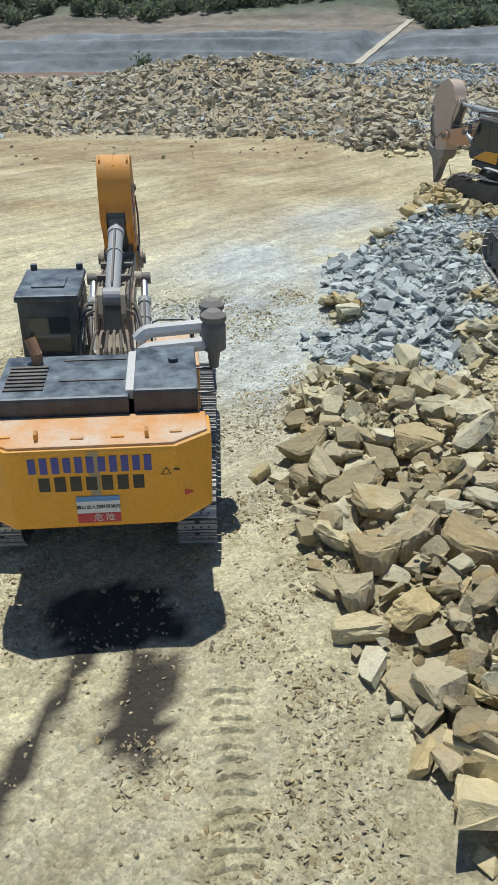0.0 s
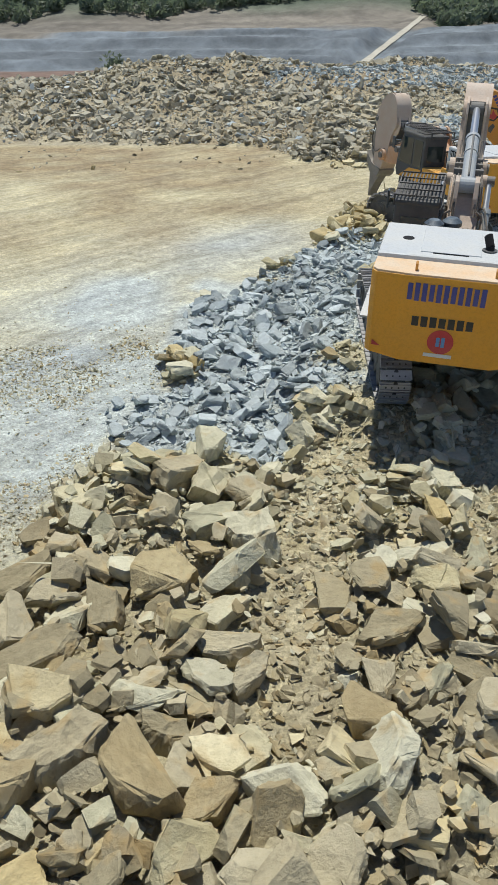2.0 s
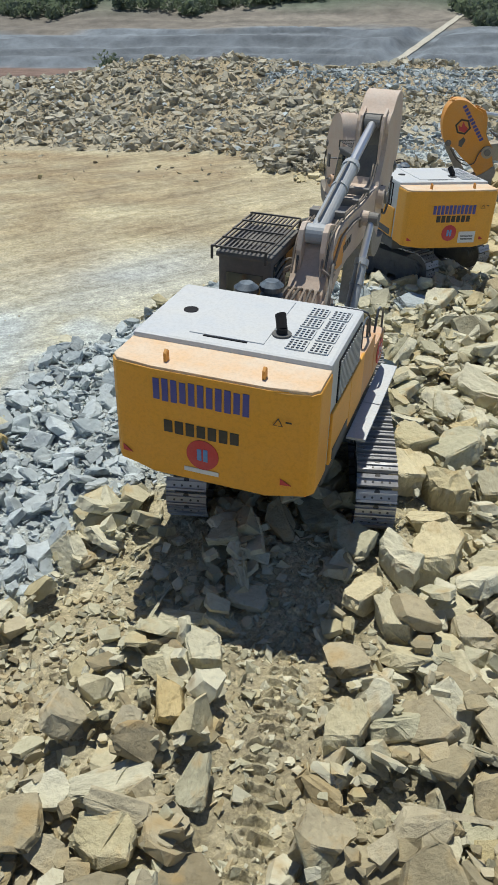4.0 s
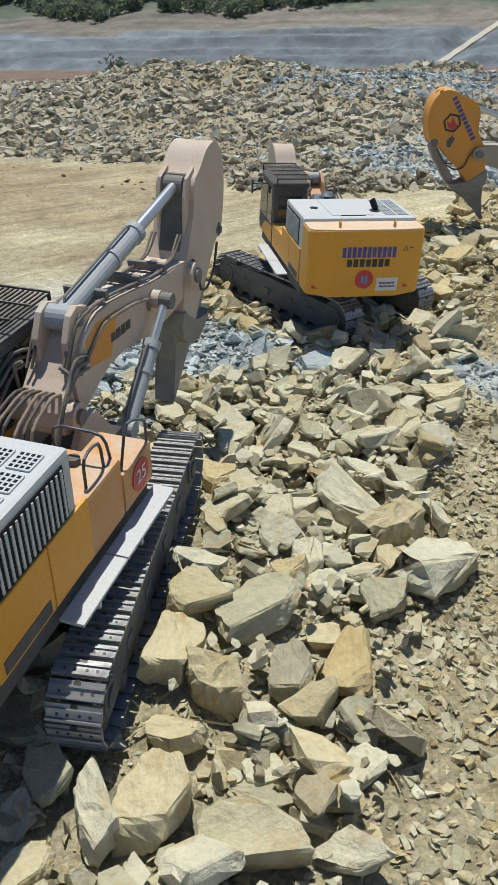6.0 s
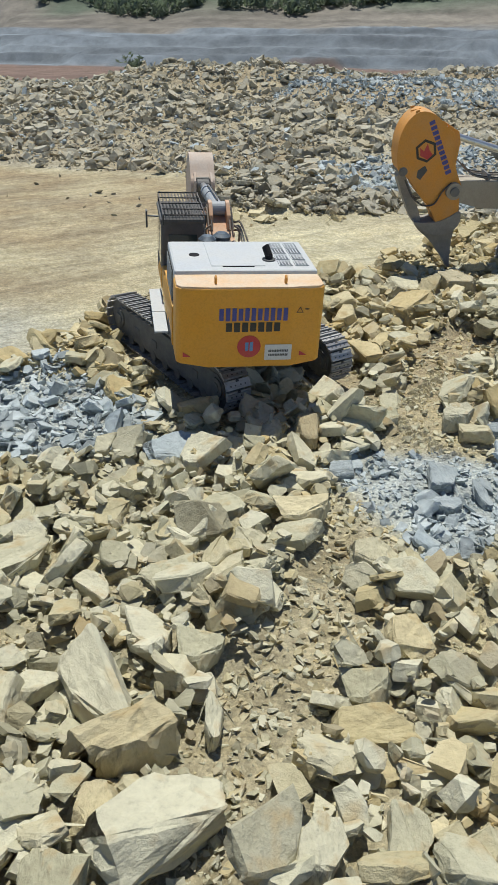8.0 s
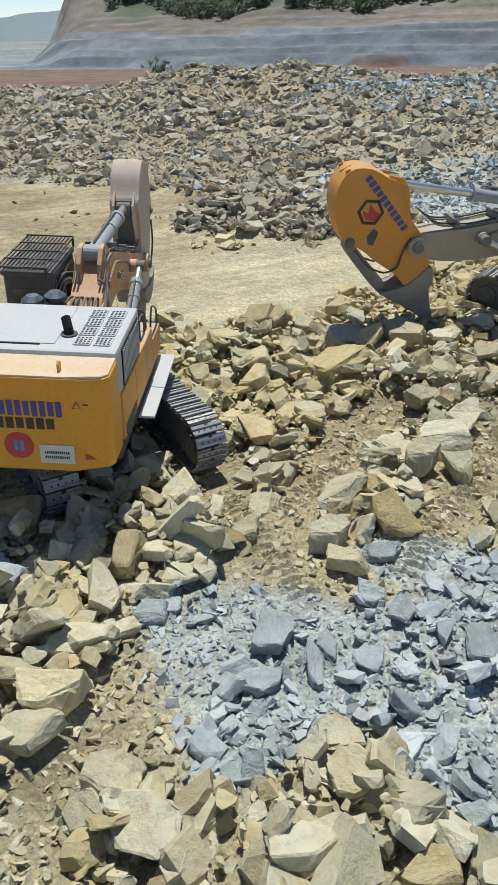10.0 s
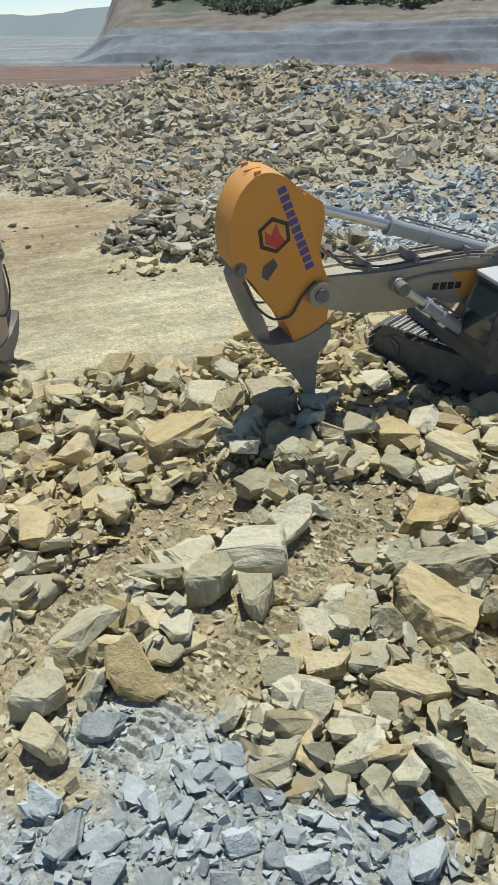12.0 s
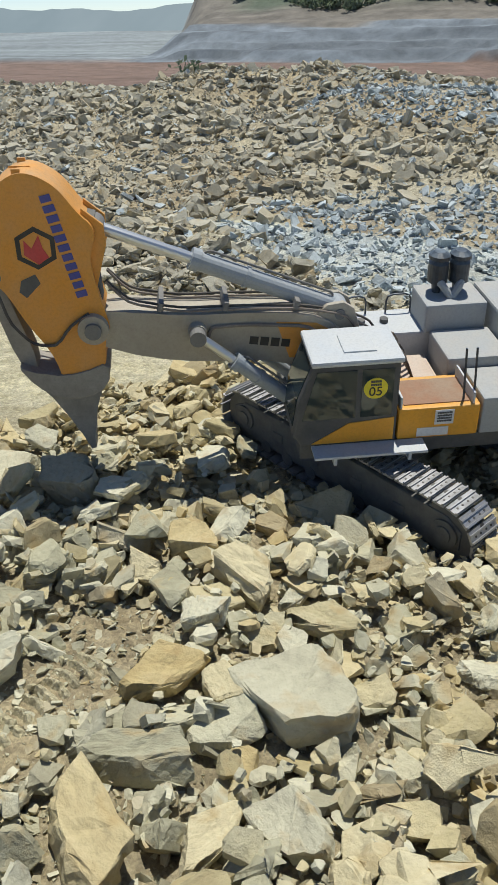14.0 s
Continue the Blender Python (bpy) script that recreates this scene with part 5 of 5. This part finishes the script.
def build_boom(root, mat):
    boom = part("boom", prism(worn(BOOM_SIDE, 1), -0.34, 0.34, 0.03), mat, root, "short gooseneck boom caked in dust")
    for y, z, r, w in ((0, 0, 0.2, 1.1), (REACH, 0, 0.24, 1.12), (LIFT_ON_BOOM[0], LIFT_ON_BOOM[1], 0.15, 1.12), (STICK_ON_BOOM[0], STICK_ON_BOOM[1], 0.16, 0.6)):
        part("pivot_boss", disc((0, y, z), (1, 0, 0), r, w - 0.12, 24), mat, boom)
        part("pivot_pin", disc((0, y, z), (1, 0, 0), r * 0.55, w, 18), STEEL, boom)
    for x in (-0.22, 0.22):
        part("cylinder_lug", prism([(0.3, 0.55), (1.2, 0.85), (1.0, 1.15), (0.75, 1.26), (0.55, 1.2), (0.35, 0.9)], x - 0.05, x + 0.05, 0.02), mat, boom)
    for i, x in enumerate((-0.3, -0.22, 0.24, 0.31)):
        lift = -0.02 + 0.03 * (i % 2)
        part("hose", pipe([(x, 0.15, 0.55), (x, 0.6, 1.1 + lift), (x, 1.4, 1.04 + lift), (x, 2.4, 0.80 + lift), (x, 3.3, 0.55 + lift), (x * 0.9, 4.1, 0.5 + lift), (x * 0.9, 4.5, 0.75)], 0.022), RUBBER if i % 2 else HOSE, boom)
    for y, z in ((1.5, 1.02), (2.6, 0.74), (3.6, 0.5)):
        part("hose_clamp", box(-0.34, 0.34, y - 0.04, y + 0.04, z - 0.03, z + 0.12, 0.01), STEEL, boom)
    for sx in (-1, 1):
        x = sx * 0.365
        part("side_pipe", pipe([(x, 0.4, 0.4), (x, 1.2, 0.78), (x, 2.2, 0.58), (x, 2.75, 0.4), (x, 2.75, 0.2)], 0.03), HOSE, boom)
        bars(boom, "maker_bar", INK, 4, 0.7, 0.15, pose(sx * 0.342, 1.75, 0.36, 90, 0, 90 * sx) @ pose(0, 0, 0, 0, 0, -8 * sx), 0.2)
        part("bare_paint", prism([(0.75, 0.3), (1.35, 0.15), (1.75, 0.72), (1.1, 0.85), (0.7, 0.75)], sx * 0.342 - 0.003, sx * 0.342 + 0.003, 0), ORANGE_ARM, boom)
    return boom


def build_arm(root, mat):
    arm = part("arm", prism(worn(ARM_SIDE, 2), -0.36, 0.36, 0.02), mat, root, "broad rounded rock arm of a ripper")
    part("ripper_shank", prism([(y, z) for y, z in RIPPER_SIDE], -0.2, 0.2, 0.04), GRIT, arm, "scoured steel ripper tooth")
    part("ripper_saddle", prism(worn([(1.28, -0.62), (1.02, -1.02), (0.66, -1.26), (0.2, -1.28), (-0.16, -1.05), (-0.2, -0.6), (0.25, -0.8), (0.75, -0.84), (1.05, -0.74)], 1), -0.4, 0.4, 0.03), GRIT, arm)
    part("front_link", prism(worn([(1.58, 0.78), (1.34, 0.74), (1.26, 0.45), (0.92, -0.78), (1.12, -0.86), (1.27, -0.66), (1.53, 0.4)], 1), -0.2, 0.2, 0.03), GRIT, arm, "worn steel link in front of the arm")
    for y, z, r, w in ((0, 0, 0.21, 0.92), (STICK_ON_ARM[0], STICK_ON_ARM[1], 0.15, 0.42), (1.42, 0.86, 0.13, 0.82)):
        part("pivot_boss", disc((0, y, z), (1, 0, 0), r, w - 0.08, 24), mat if z < 0.5 else STEEL, arm)
        part("pivot_pin", disc((0, y, z), (1, 0, 0), r * 0.55, w, 18), STEEL, arm)
    part("crown_seam", box(-0.01, 0.01, 0.7, 1.0, 2.36, 2.39, 0), mat, arm)
    for x in (-0.3, 0.3):
        part("lifting_lug", box(x - 0.02, x + 0.02, 0.8, 0.92, 2.34, 2.43, 0.008), mat, arm)
    # raised dark plate stands in for the shade inside the pin recess
    part("pin_recess", prism([(-0.17, 0.35), (-0.1, 1.05), (-0.19, 1.4), (-0.15, 1.68), (0.0, 1.72), (0.0, 0.35)], -0.2, 0.2, 0.01), MUD, arm, "dark plate standing for the shaded recess round the cylinder pin")
    for x in (-0.24, 0.24):
        part("rib", prism([(-0.10, 0.6), (-0.3, 1.3), (-0.28, 1.6), (0.02, 1.85), (0.1, 1.4)], x - 0.03, x + 0.03, 0.01), mat, arm)
    for sx in (-1, 1):
        x = sx * 0.365
        if mat is ORANGE_ARM:
            bm = bmesh.new()
            for r0, r1 in ((0.33, 0.25),):
                p = [bm.verts.new((0, 0.72 + r0 * math.sin(k * math.pi / 3), 1.3 + r0 * math.cos(k * math.pi / 3))) for k in range(6)]
                q = [bm.verts.new((0, 0.72 + r1 * math.sin(k * math.pi / 3), 1.3 + r1 * math.cos(k * math.pi / 3))) for k in range(6)]
                for k in range(6):
                    bm.faces.new((p[k], p[(k + 1) % 6], q[(k + 1) % 6], q[k]))
            ring = part("hexagon_mark", bm, INK, arm)
            ring.matrix_basis = pose(x, 0, 0)
            part("red_mark", prism([(0.54, 1.16), (0.7, 1.05), (0.9, 1.2), (0.88, 1.42), (0.78, 1.3), (0.66, 1.5), (0.62, 1.3)], x - 0.003, x + 0.003, 0), RED, arm)
            part("grey_smear", prism([(0.95, 0.52), (1.05, 0.62), (1.0, 0.8), (0.78, 0.9), (0.72, 0.75)], x - 0.002, x + 0.002, 0), DARK, arm)
            bars(arm, "number_bar", BLUE, 11, 1.65, 0.17, pose(x, 0.31, 1.3, 90, 0, 90 * sx) @ pose(0, 0, 0, 0, 0, (104 if sx < 0 else 76) + (180 if sx < 0 else 0)), 0.3)
        part("hose", pipe([(sx * 0.39, 0.05, 0.25), (sx * 0.4, 0.35, 0.05), (sx * 0.4, 0.6, -0.3), (sx * 0.4, 0.95, -0.25), (sx * 0.4, 1.25, 0.1), (sx * 0.36, 1.38, 0.62)], 0.024), RUBBER, arm)
    return arm


def build_cylinder(root, x, r, length, name):
    bm = rod((0, 0, 0), (0, length, 0), r, 18)
    rod((0, length - 0.14, 0), (0, length, 0), r * 1.18, 18, None, bm)
    rod((0, length * 0.62, 0), (0, length * 0.62 + 0.06, 0), r * 1.15, 18, None, bm)
    disc((0, 0, 0), (1, 0, 0), r * 1.15, 2.2 * r, 18, bm)
    barrel = part(name + "_barrel", bm, paint("cylinder_paint", (0.33, 0.37, 0.40), (0.42, 0.41, 0.37), 0.4, 0.4), root, "grey hydraulic cylinder barrel")
    part("feed_pipe", pipe([(0, 0.15, r + 0.01), (0, 0.2, r + 0.06), (0, length * 0.9, r + 0.06), (0, length * 0.93, r)], 0.022), STEEL, barrel)
    piston = part(name + "_rod", rod((0, -length * 0.98, 0), (0, 0, 0), r * 0.62, 16), CHROME, root, "bright chrome piston rod")
    part("rod_eye", disc((0, 0, 0), (1, 0, 0), r * 1.05, 2.2 * r, 18), STEEL, piston)
    return barrel, piston


def build_excavator(key, kind, label, scale, mats):
    x, y, heading, z, *tilt = STANDS[key]
    root = new("excavator")
    tagged(root, label, "excavator", "excavators ripping rock")
    root.matrix_basis = pose(x, y, z, *tilt, 0) @ Matrix.Diagonal((scale, scale, scale, 1))
    turn = pose(0, 0, 0, 0, 0, heading)
    gauge = 1.5 if kind.startswith("pale") else TRACK_X
    for side in (-1, 1):
        build_track(root, side * gauge, turn)
    bm = box(-1.2, 1.2, -0.75, 0.75, 0.5, 1.0, 0.08)
    rod((0, 0, 1.0), (0, 0, 1.44 if kind.startswith("pale") else 1.22), 0.85, 32, None, bm)
    part("carbody", bm, MUD, root).matrix_basis = turn
    made = {"foot": FEET[kind], "house": build_house(root, kind), "boom": build_boom(root, mats[0]), "arm": build_arm(root, mats[1])}
    made["stick"] = build_cylinder(root, 0, 0.155, 2.55, "arm_cylinder")
    made["lift"] = [build_cylinder(root, sx * 0.56, 0.125, 1.5, "boom_cylinder") for sx in (-1, 1)]
    return made


def joint(a, b):
    """The pose of a piece that starts at a and points with its y at b."""
    d = Vector(b) - Vector(a)
    return Matrix.Translation(a) @ pose(0, 0, 0, math.degrees(math.atan2(d.z, d.y)))


def key_excavator(made, rows):
    """Rows of seconds, swing of the house, lift of the boom, turn of the arm, in degrees."""
    keyed = {k: [] for k in ("house", "boom", "arm", "sb", "sr", "b0", "r0", "b1", "r1")}
    for t, swing, lift, bend in rows:
        h = pose(0, 0, 0, 0, 0, swing)
        b, a = radians(lift), radians(bend)
        place = lambda o, ang, p: (0, o[0] + p[0] * math.cos(ang) - p[1] * math.sin(ang), o[1] + p[0] * math.sin(ang) + p[1] * math.cos(ang))
        foot = (0, *made["foot"])
        pin = place(foot[1:], b, (REACH, 0))
        keyed["house"].append((t, h))
        keyed["boom"].append((t, h @ pose(*foot, lift)))
        keyed["arm"].append((t, h @ pose(*pin, bend)))
        p, q = place(foot[1:], b, STICK_ON_BOOM), place(pin[1:], a, STICK_ON_ARM)
        keyed["sb"].append((t, h @ joint(p, q)))
        keyed["sr"].append((t, h @ joint(q, p) @ pose(0, 0, 0, 180)))
        low, high = (0, *LIFT_ON_HOUSE), place(foot[1:], b, LIFT_ON_BOOM)
        for n, sx in (("0", -0.56), ("1", 0.56)):
            side = Matrix.Translation((sx, 0, 0))
            keyed["b" + n].append((t, h @ side @ joint(low, high)))
            keyed["r" + n].append((t, h @ side @ joint(high, low) @ pose(0, 0, 0, 180)))
    for ob, k in ((made["house"], "house"), (made["boom"], "boom"), (made["arm"], "arm"), (made["stick"][0], "sb"), (made["stick"][1], "sr"),
                  (made["lift"][0][0], "b0"), (made["lift"][0][1], "r0"), (made["lift"][1][0], "b1"), (made["lift"][1][1], "r1")):
        walk(ob, keyed[k])


A = build_excavator("A", "black", "orange excavator with a black hood and dusty ripper arm", 1.02, (OLIVE, ORANGE_ARM))
B = build_excavator("B", "pale", "orange excavator with a pale hood standing on rubble, ripper arm ahead", 1.03, (DUSTY_ARM, DUSTY_ARM))
D = build_excavator("D", "pale_far", "orange excavator with a pale dusty hood on slate rubble", 1.03, (FADED, DUSTY_ARM))
E = build_excavator("E", "cab_side", "orange and grey excavator ripping rock with a big rounded arm", 1.117, (OLIVE, ORANGE_ARM))


# ---- the far hill: cart road and trees ----
def build_cart_road():
    way = [(30, 283), (39, 308.5), (48, 334), (57, 359.5), (66, 385)]
    bm = bmesh.new()
    rows = []
    for i in range(len(way) - 1):
        for k in range(8):
            t = k / 8
            x, y = way[i][0] * (1 - t) + way[i + 1][0] * t, way[i][1] * (1 - t) + way[i + 1][1] * t
            w = 1.4 + 0.15 * math.sin(3 * i + k)
            z = float(land(np.array([x]), np.array([y]))[0]) + 0.3
            rows.append([bm.verts.new((x - w, y, z)), bm.verts.new((x + w, y, z))])
    for a, b in zip(rows, rows[1:]):
        bm.faces.new((a[0], a[1], b[1], b[0]))
    m, n, l, b = material("pale_cart_road", 0.95)
    nz = noise_node(n, l, 0.4, 5)
    l.new(ramp(n, l, nz.outputs[0], [(0.3, (0.40, 0.37, 0.29)), (0.7, (0.55, 0.52, 0.43))]).outputs[0], b.inputs["Base Color"])
    return tagged(new("cart_road", finish(bm, "cart_road", m)), "pale dirt road climbing the far hill", "road", "", "structure")


build_cart_road()


def build_distance():
    """Hazy ridge at the far end of the valley, a plain glowing backdrop."""
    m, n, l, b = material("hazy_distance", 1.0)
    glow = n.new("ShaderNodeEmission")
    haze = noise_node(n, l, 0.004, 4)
    # the haze is painted in, as a pale blue emission colour
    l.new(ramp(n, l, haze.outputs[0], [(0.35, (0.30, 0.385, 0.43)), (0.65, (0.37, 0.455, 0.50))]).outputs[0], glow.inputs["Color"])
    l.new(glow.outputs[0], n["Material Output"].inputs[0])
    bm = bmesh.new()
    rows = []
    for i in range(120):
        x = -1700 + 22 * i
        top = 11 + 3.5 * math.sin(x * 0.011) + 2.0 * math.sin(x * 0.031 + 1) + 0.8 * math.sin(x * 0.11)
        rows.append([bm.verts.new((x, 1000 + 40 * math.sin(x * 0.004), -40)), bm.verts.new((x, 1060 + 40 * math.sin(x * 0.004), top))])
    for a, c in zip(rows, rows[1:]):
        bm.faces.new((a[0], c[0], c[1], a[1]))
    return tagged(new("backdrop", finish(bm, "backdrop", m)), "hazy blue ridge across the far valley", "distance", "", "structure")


build_distance()


def leaf_material():
    m, n, l, b = material("foliage", 0.8)
    r = n.new("ShaderNodeNewGeometry").outputs["Random Per Island"]
    # greens lightened past leaf colour, distance haze put into them
    l.new(ramp(n, l, r, [(0.0, (0.14, 0.17, 0.12)), (0.5, (0.17, 0.20, 0.14)), (1.0, (0.20, 0.23, 0.16))]).outputs[0], b.inputs["Base Color"])
    thin = n.new("ShaderNodeBsdfTranslucent")
    thin.inputs["Color"].default_value = (0.17, 0.22, 0.13, 1)
    both = n.new("ShaderNodeMixShader")
    both.inputs[0].default_value = 0.45
    l.new(b.outputs[0], both.inputs[1])
    l.new(thin.outputs[0], both.inputs[2])
    l.new(both.outputs[0], n["Material Output"].inputs[0])
    return m


LEAF = leaf_material()


def build_woods(n=5400):
    """Far woods on the hill: ragged crowns of many tilted leaf clumps."""
    r = np.random.default_rng(5)
    x, y = r.uniform(-250, 190, n), r.uniform(335, 560, n)
    ok = (y > np.where(x < -40, 392, 406) + 20 * wobble(x, y, 40, 61)) & (x + 0.5 * (y - 280) > -112) | ((x > 62) & (y > 315 + 12 * wobble(x, y, 25, 62)))
    x, y = x[ok], y[ok]
    tuft = []
    for _ in range(34):
        d = r.normal(0, 1, 3)
        d /= np.linalg.norm(d)
        c = d * r.uniform(0.5, 1.0) * np.array([1, 1, 0.8])
        u, v = r.normal(0, 0.26, 3), r.normal(0, 0.26, 3)
        tuft.append(np.stack([c + u, c - u * 0.4 + v, c - v]))
    tv = np.concatenate(tuft)
    tf = np.arange(len(tv)).reshape(-1, 3)
    s = r.uniform(2.0, 4.2, len(x))
    pos = np.stack([x, y, land(x, y) + 0.9 * s], -1)
    rot = turns(len(x), 0.1, r)
    w = (np.einsum('nij,vj->nvi', rot, tv) * s[:, None, None] + pos[:, None, :]).reshape(-1, 3)
    f = (tf[None] + (np.arange(len(x)) * len(tv))[:, None, None]).reshape(-1, 3)
    me = bpy.data.meshes.new("far_woods")
    fill(me, w, f)
    me.materials.append(LEAF)
    tagged(new("far_woods", me), "dark green woods on the far hill", "woods", "", "stuff")


build_woods()


def build_bush(x, y, s):
    r = random.Random(3)
    z = float(land(np.array([x]), np.array([y]))[0])
    root = tagged(new("bush"), "small dark green bush on the crest of the heap", "bush")
    root.matrix_basis = pose(x, y, z)
    part("stem", rod((0, 0, -0.1), (0, 0, 0.7 * s), 0.06, 8, 0.03), RUSTY, root)
    bm = bmesh.new()
    for _ in range(160):
        c = Vector((r.gauss(0, 0.45), r.gauss(0, 0.45), abs(r.gauss(0.7, 0.35)))) * s
        q = Euler((r.uniform(0, 6), r.uniform(0, 6), r.uniform(0, 6))).to_quaternion()
        bm.faces.new([bm.verts.new(c + q @ Vector(p) * 0.22 * s) for p in ((-1, 0, 0), (0, -0.5, 0), (1, 0, 0), (0, 0.5, 0))])
    part("leaves", bm, LEAF, root)


build_bush(-13.6, 100.5, 1.3)


# ---- what moves ----
ROWS_A = [(0, 6.4, 9.8, 37.2), (14, 6.4, 9.8, 37.2)]
ROWS_B = [(0, -2, 0, -28), (1.5, -6.8, 4.4, -26.2), (2, -12.3, 8, -23), (3, -14.8, 17.4, -19.9), (4.2, -14.2, 9, -21.5), (5.3, -13, 2.0, -22.9), (5.5, -12.6, 1.7, -22.9), (6.0, -8.5, 4.5, -20), (6.5, -3, 8, -17.1), (7.5, 4, 9, -15), (14, 4, 9, -15)]
ROWS_D = [(0, 28.0, -4.5, 8), (1.5, 24.1, -6.4, 23.7), (3, 21.7, -10.5, 26.4), (5.3, 18.5, -16, -3), (5.5, 18.6, -16.9, -5.4), (6.5, 20, -15, -9), (7.5, 22.9, -13.5, -11.4), (9.8, 15.0, -4, 4), (10, 14.6, -5.8, 5.9), (10.5, 13.5, -9, 15), (11, 11.5, -8.4, 24.8), (11.5, 10.5, -11, 21.6), (14, 10.5, -11, 20)]
ROWS_E = [(0, 88, 0, -21), (3, 89, -1, -21), (5.3, 96.9, 7.1, -22.9), (6.5, 106.0, 13.7, -14.7), (7.5, 107.0, 11.9, -10.5), (9.8, 117.6, 6.0, -27.0), (10, 118.6, 7.2, -24.5), (10.5, 121.1, 10.1, -22.6), (11, 125.7, 12.0, -19.8), (11.5, 129.6, 14.0, -14.0),
          (12, 133, 14.2, -7.3), (12.5, 133.0, 13.5, -0.7), (13, 132.0, 14.9, 1.0), (13.5, 128.8, 16.8, 0.7), (14, 123.4, 16.8, 2.2)]


def motions():
    for made, rows in ((A, ROWS_A), (B, ROWS_B), (D, ROWS_D), (E, ROWS_E)):
        key_excavator(made, rows)


motions()
